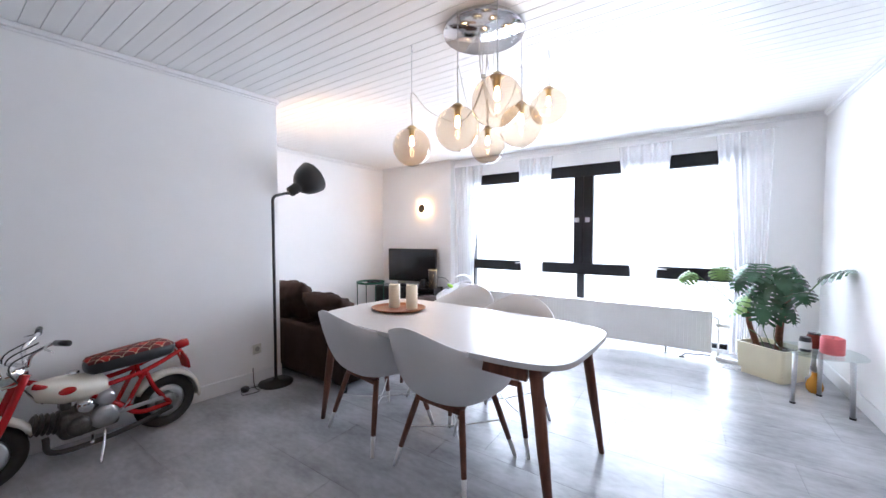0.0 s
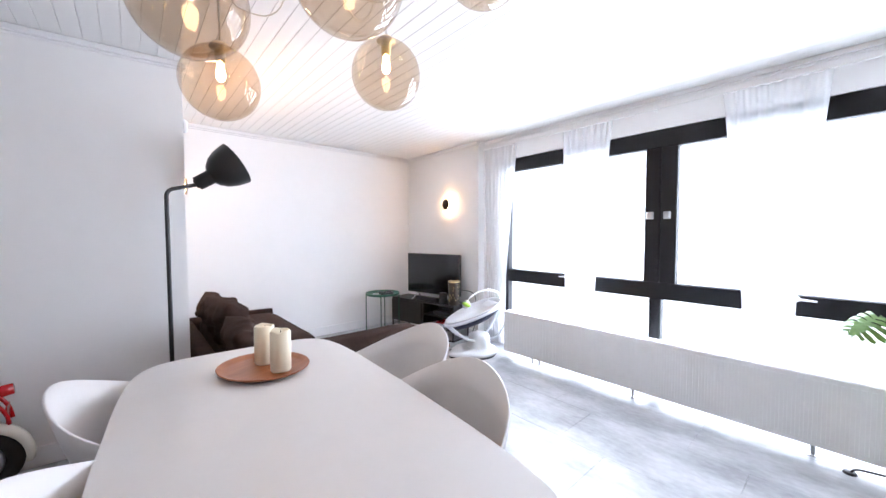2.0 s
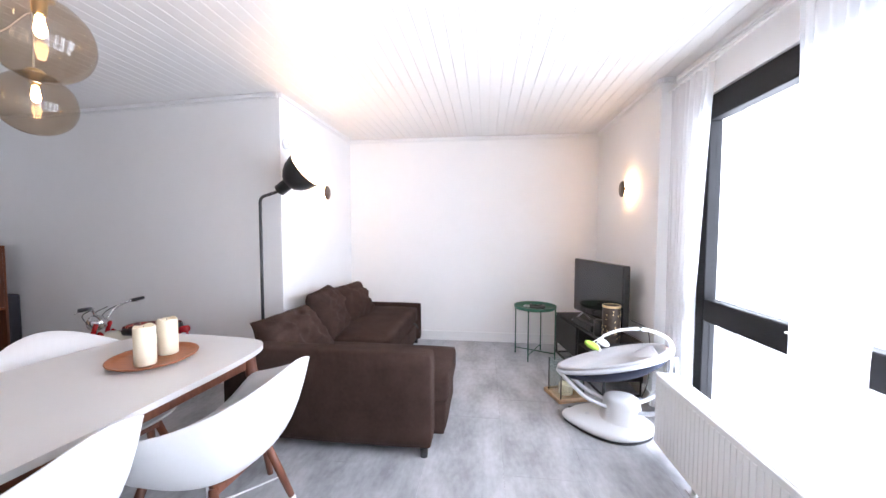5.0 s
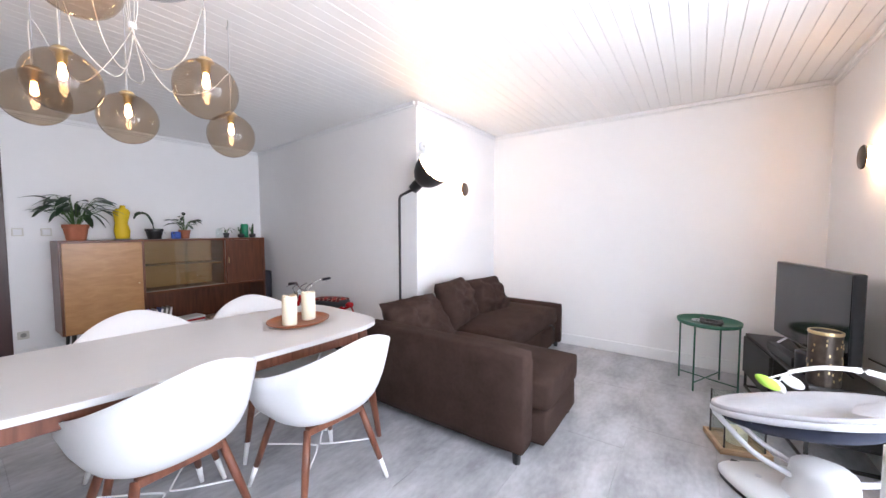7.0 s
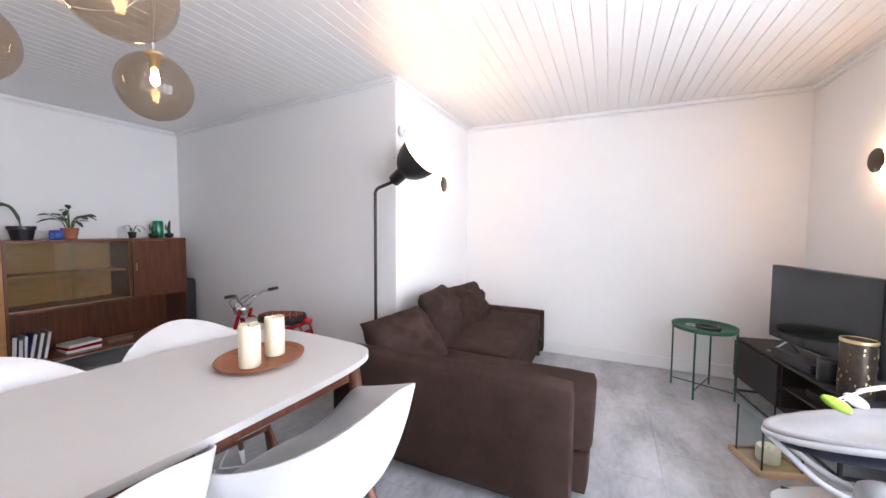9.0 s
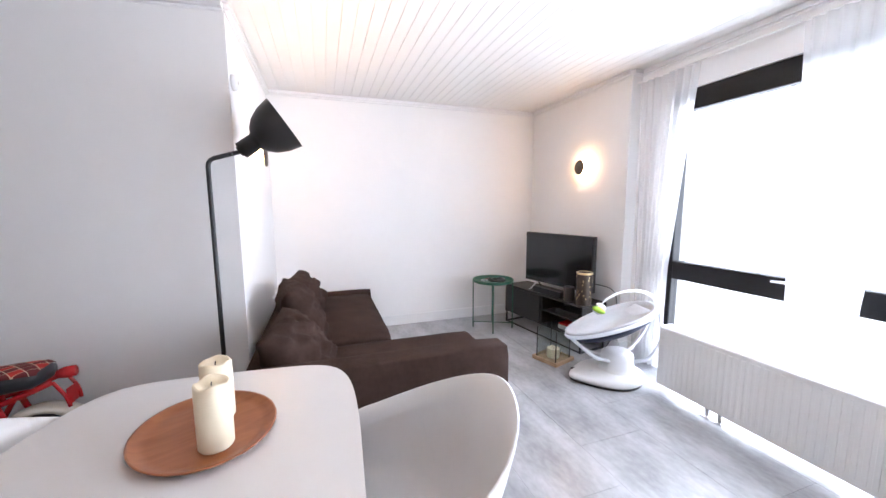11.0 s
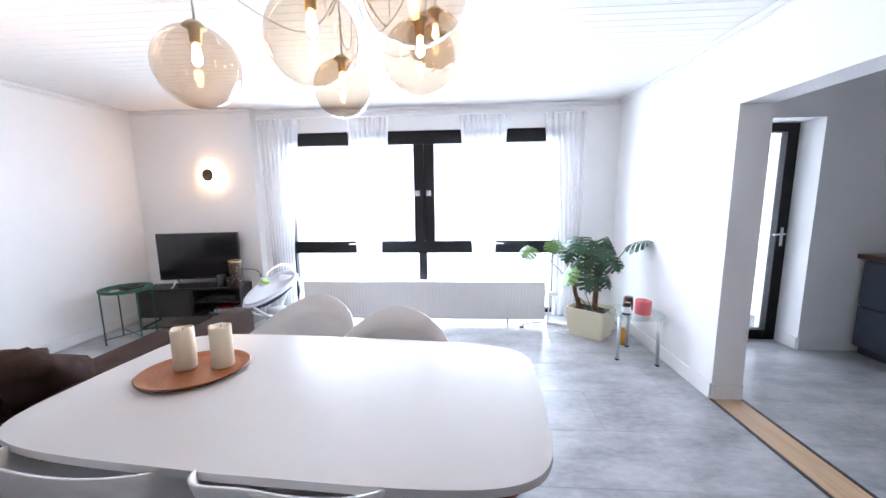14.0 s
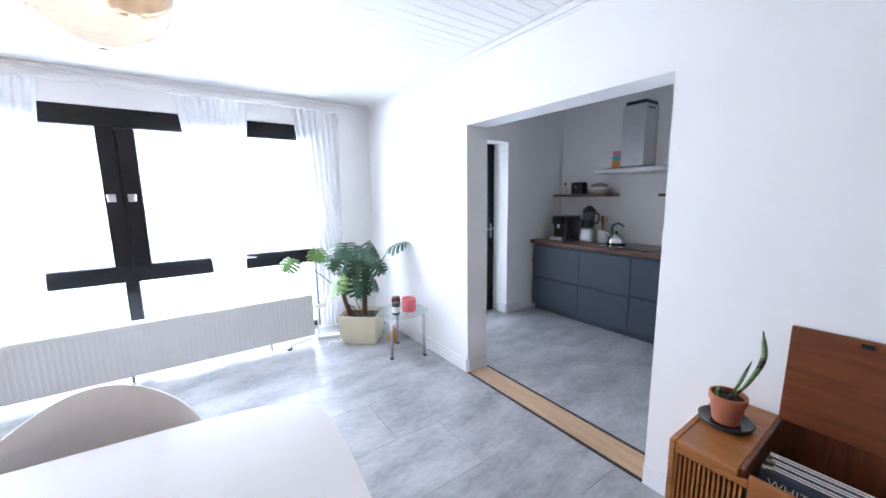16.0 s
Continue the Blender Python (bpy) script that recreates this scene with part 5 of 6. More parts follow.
rail_part("exhaust", [(0.06, -0.20, 0.22), (0.09, -0.18, 0.13), (0.10, 0.0, 0.11), (0.10, 0.25, 0.13), (0.11, 0.42, 0.17)], 0.016, BLACK)
rail_part("kick_stand", [(0.08, 0.06, 0.16), (0.13, 0.04, 0.10), (0.21, 0.0, 0.008)], 0.008, CHROME)
rail_part("foot_peg", [(0.08, 0.0, 0.15), (0.19, -0.03, 0.15)], 0.010, CHROME, 4)
rail_part("kick_lever", [(0.10, 0.12, 0.25), (0.13, 0.16, 0.30), (0.15, 0.17, 0.33)], 0.007, CHROME)
part("headlamp", rot(lathe([(0, -0.09), (0.045, -0.08), (0.07, -0.03), (0.075, 0.02), (0.068, 0.03), (0, 0.034)], 28), pose(0, -0.33, 0.62, 90)), CHROME, bk, smooth=True)
for i in range(3):
    rail_part("control_cable", [(0.15 - 0.14 * i, -0.2, 0.78), (0.12 - 0.1 * i, -0.33, 0.70), (0.05, -0.28, 0.55), (0.04, -0.2, 0.42)], 0.004, BLACKP)
part("chain_guard", box(0.088, 0.098, 0.05, 0.42, 0.235, 0.262, 0.003), STEEL, bk)

# wall socket and switches
def socket(m, label, rocker=False):
    s = thing("wall_switch" if rocker else "wall_socket", m, label, "switch" if rocker else "socket")
    part("plate", box(-0.04, 0.04, 0, 0.009, -0.04, 0.04, 0.003), BEIGE, s)
    if rocker:
        part("rocker", box(-0.028, 0.028, 0.009, 0.014, -0.028, 0.028, 0.002), PLASTIC, s)
    else:
        part("recess", rot(lathe([(0, 0), (0.02, 0), (0.022, 0.004), (0, 0.0041)], 20), pose(0, 0.006, 0, -90)), mat("grey socket", (0.3, 0.29, 0.27), 0.5), s)


socket(pose(XB0 - 0.017, 1.635, 0.31, 0, 0, -85), "cream wall socket with a lamp plug in it")
socket(pose(-0.74, YS, 0.26), "cream wall socket above the skirting")
socket(pose(-0.745, YS, 1.306), "cream light switch on the wall", True)
socket(pose(-0.94, YS, 1.306), "cream light switch on the wall", True)

# ---- long sideboard on the south wall ----
CX0, CX1, CY, CYB, CZ0, CZ1 = -3.03, -0.96, -1.14, -1.545, 0.255, 1.215
sbd = thing("sideboard", pose(0, 0, 0), "vintage wooden sideboard with maple door and glass shelves", "sideboard")
XA, XB_ = -1.63, -2.49
part("top_board", box(CX0, CX1, CYB, CY, CZ1 - 0.022, CZ1, 0.003), ROSEH, sbd)
part("side_panel", box(CX1 - 0.022, CX1, CYB, CY, CZ0, CZ1 - 0.022, 0.003), ROSE, sbd)
part("side_panel", box(CX0, CX0 + 0.022, CYB, CY, 0.12, CZ1 - 0.022, 0.003), ROSE, sbd)
part("divider", box(XA - 0.011, XA + 0.011, CYB, CY - 0.002, 0.12, CZ1 - 0.022, 0.002), ROSE, sbd)
part("divider", box(XB_ - 0.011, XB_ + 0.011, CYB, CY - 0.02, 0.60, CZ1 - 0.022, 0.002), ROSE, sbd)
part("bottom_board", box(XA + 0.011, CX1 - 0.022, CYB, CY, CZ0, CZ0 + 0.02, 0.002), ROSE, sbd)
part("mid_board", box(CX0 + 0.022, XA - 0.011, CYB, CY, 0.585, 0.607, 0.002), ROSEH, sbd)
part("low_board", box(CX0 + 0.022, XA - 0.011, CYB, CY, 0.12, 0.142, 0.002), ROSEH, sbd)
part("back_panel", box(XA, CX1 - 0.02, CYB, CYB + 0.008, CZ0, CZ1 - 0.02), ROSE, sbd)
part("back_panel", box(CX0 + 0.02, XA, CYB, CYB + 0.008, 0.14, 0.59), ROSE, sbd)
part("shelf_back", box(XB_ + 0.011, XA - 0.011, CYB + 0.002, CYB + 0.012, 0.607, CZ1 - 0.022), MAPLE, sbd, "pale maple shelf back")
part("shelf", box(XB_ + 0.011, XA - 0.011, CYB + 0.012, CY - 0.08, 0.885, 0.903, 0.002), MAPLE, sbd, "pale maple shelf")
dr = part("door", box(XA + 0.013, CX1 - 0.024, CY - 0.012, CY + 0.006, CZ0 + 0.004, CZ1 - 0.024, 0.003), MAPLE, sbd, "honey maple door")
part("lock", rot(lathe([(0, 0), (0.008, 0), (0.007, 0.004), (0, 0.005)], 14), pose(XA + 0.05, CY + 0.006, 0.73, -90)), BRASS, dr, "small brass keyhole")
dr = part("door", box(CX0 + 0.024, XB_ - 0.013, CY - 0.012, CY + 0.006, 0.61, CZ1 - 0.024, 0.003), ROSE, sbd, "dark rosewood door")
part("handle", box(XB_ - 0.05, XB_ - 0.04, CY + 0.006, CY + 0.016, 0.88, 0.96, 0.003), BRASS, dr, "slim brass handle")
for x0, x1, y in ((-2.07, XA - 0.013, CY - 0.02), (XB_ + 0.013, -2.04, CY - 0.032)):
    part("sliding_pane", box(x0, x1, y, y + 0.004, 0.612, CZ1 - 0.025), CLEAR, sbd, "clear sliding glass pane")
part("glass_track", box(XB_ + 0.011, XA - 0.011, CY - 0.04, CY - 0.004, 0.607, 0.613), STEEL, sbd)
for x in (-2.95, -1.75, -1.05):
    for y in (CYB + 0.06, CY - 0.05):
        z1 = CZ0 if x == -1.05 else 0.12
        part("leg", tube([(x, y, z1), (x + (0.02 if x > -2 else -0.02), y, 0)], [0.02, 0.012], 12), BLACK, sbd)
# on and in the sideboard
TOPZ = CZ1 + 0.001


def pot(name, x, y, z, r, h, m, label):
    p = thing(name, pose(x, y, z), label, "flower pot")
    part("pot_body", lathe([(0, 0), (r * 0.72, 0), (r * 0.92, h * 0.75), (r * 0.92, h * 0.76), (r, h * 0.77), (r, h), (r * 0.9, h), (r * 0.86, h * 0.8), (0, h * 0.8)], 28), m, p, smooth=False)
    part("soil", lathe([(0, h * 0.86), (r * 0.87, h * 0.85)], 20), SOIL, p)
    return p


def leafy(name, x, y, z, label, count, length, width, spread, rise, m, seed, droop=0.5):
    rnd = random.Random(seed)
    p = thing(name, pose(x, y, z), label, "plant")
    for i in range(count):
        a = 2 * math.pi * (i * 0.382 + 0.1 * rnd.random())
        r = spread * (0.35 + 0.65 * rnd.random())
        tip = Vector((r * math.cos(a), 0.6 * r * math.sin(a) + 0.02, rise * (0.4 + 0.6 * rnd.random())))
        part("stalk", tube(curve_pts([(0.01 * math.cos(a), 0.01 * math.sin(a), -0.02), tip * 0.5 + Vector((0, 0, 0.03)), tip], 4), 0.0028, 5), STEM, p)
        lf = part("leaf", leaf_bm(length * (0.7 + 0.5 * rnd.random()), width * (0.8 + 0.4 * rnd.random()), droop), m, p, smooth=True)
        lf.matrix_local = aim(tip, (math.cos(a), 0.6 * math.sin(a), rnd.uniform(-0.4, 0.5)), rnd.uniform(-0.5, 0.5))
    return p


pot("terracotta_pot", -1.13, -1.36, TOPZ, 0.105, 0.17, TERRA, "terracotta pot on the sideboard")
leafy("hoya_plant", -1.13, -1.36, TOPZ + 0.15, "dark-leaved trailing houseplant in a terracotta pot", 40, 0.17, 0.06, 0.24, 0.33, DLEAF, 3)
prof = [(0.055, 0.045, 0.0, 0), (0.06, 0.05, 0.02, 0), (0.066, 0.055, 0.07, 0), (0.05, 0.042, 0.14, 0.005), (0.062, 0.05, 0.20, 0.0), (0.072, 0.046, 0.235, 0), (0.05, 0.035, 0.262, -0.005), (0.024, 0.022, 0.27, -0.01), (0.022, 0.02, 0.295, -0.012)]
bmv = rings([[(a * math.cos(t) + dx, bb * math.sin(t), z) for t in [2 * math.pi * k / 28 for k in range(28)]] for a, bb, z, dx in prof])
tr = part("torso_vase", bmv, YELLOW, smooth=True)
tr.matrix_world = pose(-1.50, -1.34, TOPZ + 0.012) @ Matrix.Diagonal((1.1, 1.1, 1.28, 1))
tagged(tr, "yellow headless torso sculpture on the sideboard", "sculpture")
o = part("saucer", lathe([(0, 0), (0.075, 0), (0.085, 0.01), (0.075, 0.012), (0, 0.011)], 28), mat("grey ceramic", (0.2, 0.2, 0.2), 0.4), smooth=True)
o.matrix_world = pose(-1.50, -1.34, TOPZ)
tagged(o, "grey saucer under the yellow sculpture", "saucer")
pot("black_pot", -1.80, -1.36, TOPZ, 0.09, 0.125, BLACKP, "black plastic pot on the sideboard")
p = thing("orchid_plant", pose(-1.80, -1.36, TOPZ + 0.11), "single arched dark leaf in a black pot", "plant")
b = tube(curve_pts([(0.0, 0, -0.02), (0.02, 0, 0.10), (0.07, 0, 0.19), (0.15, 0, 0.195), (0.19, 0, 0.13)], 6), [0.006] * 5 + [0.012] * 10 + [0.018] * 6 + [0.01] * 3 + [0.003], 8)
part("leaf", b, DLEAF, p, smooth=True)
lf = part("leaf", leaf_bm(0.14, 0.045, 0.6), DLEAF, p, smooth=True)
lf.matrix_local = aim((0, 0, 0), (-1, 0.3, 0.1))
cb = thing("toy_camera", pose(-2.0, -1.30, TOPZ), "small blue plastic instant camera on the sideboard", "camera")
part("camera_body", box(-0.05, 0.05, -0.025, 0.025, 0, 0.09, 0.016, 3), BLUE, cb, smooth=True)
part("front_ring", rot(lathe([(0, 0), (0.03, 0), (0.03, 0.02), (0.02, 0.024), (0, 0.018)], 24), pose(0, 0.025, 0.042, -90)), BLUE, cb, smooth=True)
part("viewfinder", box(0.015, 0.04, 0.024, 0.03, 0.062, 0.08, 0.002), BLACKP, cb)
pot("terracotta_pot", -2.12, -1.38, TOPZ, 0.065, 0.11, TERRA, "small terracotta pot on the sideboard")
leafy("small_houseplant", -2.12, -1.38, TOPZ + 0.10, "small green houseplant in a terracotta pot", 18, 0.10, 0.05, 0.15, 0.19, DLEAF, 8, 0.25)
pot("enamel_mug_pot", -2.62, -1.38, TOPZ, 0.04, 0.07, BLACKP, "small dark pot on the sideboard")
leafy("seedling_plant", -2.62, -1.38, TOPZ + 0.06, "thin seedling in a small pot", 5, 0.07, 0.018, 0.07, 0.10, STEM, 12, 0.6)
o = part("glass_cloche", lathe([(0.035, 0.0), (0.04, 0.02), (0.042, 0.08), (0.03, 0.12), (0.005, 0.135)], 24), CLEAR, smooth=True)
o.matrix_world = pose(-2.52, -1.36, TOPZ + 0.0)
tagged(o, "small clear glass dome on the sideboard", "glass")
o = part("green_vase", lathe([(0, 0), (0.045, 0), (0.048, 0.01), (0.05, 0.17), (0.045, 0.195), (0.04, 0.196), (0.044, 0.17), (0.042, 0.012), (0, 0.01)], 28), mat("green bottle glass", (0.01, 0.22, 0.10), 0.12), smooth=True)
o.matrix_world = pose(-2.86, -1.36, TOPZ)
tagged(o, "green glass vase on the sideboard", "vase")
for x in (-2.79, -2.95):
    o = thing("cactus_pot", pose(x, -1.32, TOPZ), "small cactus in a round black pot", "plant", "small cacti")
    part("pot_body", lathe([(0, 0), (0.03, 0), (0.043, 0.02), (0.043, 0.045), (0.036, 0.055), (0, 0.052)], 22), BLACKP, o, smooth=True)
    part("stem", tube([(0, 0, 0.05), (0.0, 0, 0.12), (-0.012 if x < -2.9 else 0.0, 0, 0.20 if x < -2.9 else 0.13)], [0.016, 0.017, 0.008], 10), LEAF, o, smooth=True)
    part("stem", tube([(0.005, 0, 0.08), (0.03, 0, 0.10), (0.034, 0, 0.15)], [0.008, 0.009, 0.006], 8), STEM, o, smooth=True)
rnd = random.Random(6)
x = XA - 0.03
for i, c in enumerate(((0.10, 0.05, 0.25), (0.25, 0.25, 0.4), (0.5, 0.5, 0.48), (0.08, 0.12, 0.3), (0.3, 0.32, 0.28), (0.4, 0.38, 0.35))):
    w, h = rnd.uniform(0.02, 0.035), rnd.uniform(0.19, 0.25)
    bk2 = thing("book", pose(x - w / 2, -1.32, 0.143, 0, -3 if i < 3 else -9), "standing book on the low shelf of the sideboard", "book", "books on the sideboard shelf")
    part("cover", box(-w / 2, w / 2, -0.08, 0.08, 0, h, 0.002), mat("book cloth", c, 0.6), bk2)
    part("page_block", box(-w / 2 + 0.003, w / 2 - 0.003, -0.078, 0.0805, 0.003, h - 0.004), PAPER, bk2)
    x -= w + 0.008 + 0.012 * (i >= 3)
for i in range(3):
    o = part("magazine", box(-0.13, 0.13, -0.1, 0.1, 0, 0.025, 0.003), PAPER if i != 1 else RED)
    o.matrix_world = pose(-2.12, -1.3, 0.143 + 0.026 * i, 0, 0, 4 * i)
    tagged(o, "flat book lying on the low shelf", "book", "books on the sideboard shelf")
o = part("game_box", box(-0.1, 0.1, -0.07, 0.07, 0, 0.04, 0.003), mat("brown card", (0.3, 0.2, 0.14), 0.6))
o.matrix_world = pose(-2.42, -1.3, 0.143)
tagged(o, "small brown box on the low shelf", "box")
o = part("storage_bag", box(-0.05, 0.05, -0.14, 0.14, 0, 0.72, 0.02, 2), mat("dark grey nylon", (0.03, 0.03, 0.04), 0.7))
o.matrix_world = pose(-3.10, -1.30, 0, 0, 0, -4)
tagged(o, "tall dark grey bag between sideboard and wall", "bag")

# ---- record cabinet on the east wall ----
rc = thing("record_cabinet", pose(0, 0, 0), "honey-brown vintage record cabinet with its lid open", "cabinet")
RXF, RXB, RYL, RYR, RZB, RZT = 0.80, 1.272, 1.42, -0.10, 0.20, 0.642
part("end_panel", box(RXF, RXB, RYL - 0.02, RYL, RZB, RZT, 0.003), HONEY, rc)
part("end_panel", box(RXF, RXB, RYR, RYR + 0.02, RZB, RZT, 0.003), HONEY, rc)
part("bottom_board", box(RXF, RXB, RYR + 0.02, RYL - 0.02, RZB, RZB + 0.02, 0.003), HONEY, rc)
part("back_board", box(RXB - 0.012, RXB, RYR + 0.02, RYL - 0.02, RZB + 0.02, RZT - 0.001), ROSE, rc)
part("top_deck", box(RXF, RXB, 1.228, RYL - 0.0205, RZT - 0.02, RZT, 0.003), HONEY, rc)
part("divider", box(RXF + 0.02, RXB - 0.012, 1.215, 1.228, RZB + 0.02, RZT, 0.002), ROSE, rc)
part("front_panel", box(RXF, RXF + 0.018, RYR + 0.02, 1.20, RZB + 0.02, RZT, 0.003), HONEY, rc)
part("front_rail", box(RXF, RXF + 0.018, 1.20, RYL - 0.02, RZT - 0.045, RZT - 0.0205, 0.003), HONEY, rc)
part("grille_back", box(RXF + 0.02, RXF + 0.026, 1.20, RYL - 0.02, RZB + 0.02, RZT - 0.045), BLACKP, rc, "dark loudspeaker cloth")
for k in range(14):
    yy = 1.212 + k * 0.0138
    part("grille_slat", box(RXF + 0.002, RXF + 0.02, yy, yy + 0.0075, RZB + 0.02, RZT - 0.045, 0.002), HONEY, rc)
part("lid", rot(box(-0.01, 0.01, RYR, 1.228, 0, 0.365, 0.003), pose(1.252, 0, RZT, 0, 3)), ROSEH, rc, "raised red-brown lid")
part("lid_catch", box(1.255, 1.262, 1.03, 1.06, 0.98, 0.997, 0.002), BLACKP, rc)
for y in (RYR + 0.12, RYL - 0.12):
    for x in (RXF + 0.06, RXB - 0.06):
        part("leg", tube([(x, y, RZB), (x, y + (0.03 if y > 0.5 else -0.03), 0)], [0.018, 0.011], 12), ROSE, rc)
part("record_well", box(RXF + 0.02, RXB - 0.014, RYR + 0.02, 1.214, 0.30, 0.31), BLACKP, rc)
RW = 0.315
for i in range(16):
    xx = 0.85 + 0.0075 * i
    c = (PAPER, BLACKP, mat("record sleeve blue", (0.05, 0.07, 0.11), 0.5), PAPER, mat("record sleeve tan", (0.3, 0.25, 0.2), 0.6))[i % 5 if i else 2]
    o = part("record_sleeve", box(-0.0025, 0.0025, -RW / 2, RW / 2, 0, RW), c)
    o.matrix_world = pose(xx + 0.02, 1.04 - 0.012 * (i % 3), 0.311, 0, 7, 0)
    tagged(o, "record in a cardboard sleeve inside the cabinet", "record", "records in the cabinet")
txt = bpy.data.curves.new("sleeve_lettering", "FONT")
txt.body, txt.size, txt.extrude = "WHITE LIES", 0.036, 0.0004
tob = new("sleeve_lettering", txt)
tob.data.materials.append(PAPER)
tob.matrix_world = pose(0.8935, 1.175, 0.583, 90, 0, -90)
tagged(tob, "white capital letters on the front record sleeve", "lettering")
sn = pot("terracotta_pot", 1.05, 1.335, RZT + 0.013, 0.058, 0.105, TERRA, "terracotta pot on a saucer on the cabinet")
o = part("saucer", lathe([(0, 0), (0.065, 0), (0.082, 0.012), (0.085, 0.02), (0.078, 0.02), (0.062, 0.010), (0, 0.010)], 32), mat("dark glazed saucer", (0.02, 0.022, 0.03), 0.2), smooth=True)
o.matrix_world = pose(1.05, 1.335, RZT + 0.001)
tagged(o, "dark glazed saucer under the pot", "saucer")
SNAKE = mat("banded snake plant leaf", (0.13, 0.23, 0.09), 0.35, var=0.85, scale=9, stretch=(0.3, 0.3, 6), spread=(0.55, 0.85))
sp2 = thing("snake_plant", pose(1.05, 1.335, RZT + 0.10), "snake plant with banded upright leaves", "plant")
for pts, w, turn in (([(0.01, -0.01, 0), (0.05, -0.045, 0.07), (0.10, -0.065, 0.15), (0.115, -0.05, 0.25)], 0.0125, 0.5), ([(0.0, 0.0, 0), (0.02, -0.025, 0.06), (0.045, -0.045, 0.15)], 0.013, 0.9), ([(-0.02, 0.02, 0), (-0.03, 0.018, 0.05)], 0.014, 0.2)):
    c = curve_pts(pts, 8)
    k = len(c) - 1
    side = Vector((math.cos(turn - 1.3), math.sin(turn - 1.3), 0))
    nrm = Vector((-side.y, side.x, 0))
    loops = []
    for i, q in enumerate(c):
        u = i / k
        ww = max(0.001, w * (0.6 + 0.7 * u) * (1 - u ** 5))
        loops.append([q + side * (ww * a) + nrm * (ww * h) for a, h in ((-1, 0.22), (0, -0.02), (1, 0.22), (0, -0.16))])
    part("leaf", rings(loops), SNAKE, sp2, smooth=True)


# ---- kitchen ----
KF = 3.06
edges = [3.99, 3.322, 2.735, 2.14, 1.54, 0.94]
for y1, y0 in zip(edges, edges[1:]):
    u = thing("drawer_unit", pose(KF, (y0 + y1) / 2, 0), "blue-grey kitchen base unit with two deep drawers", "cabinet", "kitchen base units")
    hw = (y1 - y0) / 2
    part("body", box(0.02, 0.58, -hw + 0.001, hw - 0.001, 0.08, 0.862), KGREY, u)
    part("plinth", box(0.06, 0.075, -hw, hw, 0, 0.08), KGREY, u)
    for z0, z1 in ((0.085, 0.452), (0.462, 0.858)):
        d = part("drawer_front", box(0.0, 0.02, -hw + 0.002, hw - 0.002, z0, z1 - 0.022, 0.002), KGREY, u)
        part("grip_rail", rot(box(-0.004, 0.02, -hw + 0.002, hw - 0.002, -0.006, 0.006, 0.003), pose(0, 0, z1 - 0.014, 0, 18)), KGREY, d)
wt = part("worktop", box(KF - 0.02, KX, 0.94, 4.035, 0.872, 0.912, 0.004), WORKTOP)
tagged(wt, "dark walnut kitchen worktop over the base units", "worktop")
hob = part("induction_hob", box(3.14, 3.60, 2.58, 3.17, 0.9125, 0.918, 0.002), SCREEN)
tagged(hob, "black glass hob set on the worktop", "hob")
hd2 = thing("cooker_hood", pose(0, 0, 0), "brushed steel chimney cooker hood on the wall", "cooker hood")
part("canopy", box(3.19, KX, 2.55, 3.27, 1.70, 1.745, 0.004), STEEL, hd2)
part("canopy_slope", rings([[(3.24, 2.6, 1.745), (KX, 2.6, 1.745), (KX, 3.22, 1.745), (3.24, 3.22, 1.745)], [(3.37, 2.83, 1.775), (KX, 2.83, 1.775), (KX, 3.11, 1.775), (3.37, 3.11, 1.775)]]), STEEL, hd2)
part("chimney", box(3.39, KX, 2.85, 3.09, 1.775, 2.40, 0.003), STEEL, hd2)
part("chimney_top", box(3.41, KX, 2.865, 3.075, 2.40, 2.44), BLACK, hd2)
for k in range(3):
    part("vent_slot", box(3.44 + 0.05 * k, 3.47 + 0.05 * k, 2.8485, 2.851, 2.35, 2.375), BLACKP, hd2)
for y0, y1 in ((3.22, 3.99), (1.92, 2.69)):
    sh = part("wall_shelf", box(3.42, KX, y0, y1, 1.45, 1.478, 0.003), WORKTOP)
    tagged(sh, "dark walnut floating wall shelf", "shelf", "kitchen wall shelves")
WZ = 0.9125
r = thing("dish_rack", pose(3.40, 3.925, WZ), "white wire rack holding small jars", "rack")
for k in range(5):
    part("wire_tier", rot(box(-0.09, 0.09, -0.05, 0.05, 0, 0.006, 0.002), pose(0, 0, 0.002 + 0.055 * k)), WHITE, r)
for sx in (-1, 1):
    for sy in (-1, 1):
        part("post", tube([(0.088 * sx, 0.048 * sy, 0), (0.088 * sx, 0.048 * sy, 0.27)], 0.004, 6), WHITE, r)
cm = thing("coffee_machine", pose(3.40, 3.76, WZ), "black espresso machine on the worktop", "coffee machine")
part("body", box(-0.12, 0.16, -0.10, 0.10, 0, 0.30, 0.015, 2), BLACKP, cm)
part("drip_tray", box(-0.20, -0.12, -0.09, 0.09, 0, 0.04, 0.006), STEEL, cm)
part("brew_head", box(-0.19, -0.12, -0.07, 0.07, 0.20, 0.30, 0.012, 2), BLACKP, cm)
part("spout", tube([(-0.155, 0, 0.20), (-0.155, 0, 0.15)], 0.018, 12), STEEL, cm)
part("front_panel", box(-0.124, -0.119, -0.08, 0.08, 0.06, 0.19, 0.002), BLACKP, cm)
to = thing("air_fryer", pose(3.48, 3.60, WZ), "black rounded kitchen appliance on the worktop", "appliance")
part("body", box(-0.10, 0.13, -0.085, 0.085, 0, 0.25, 0.03, 3), BLACKP, to, smooth=True)
part("handle", box(-0.14, -0.10, -0.012, 0.012, 0.08, 0.11, 0.006), BLACKP, to)
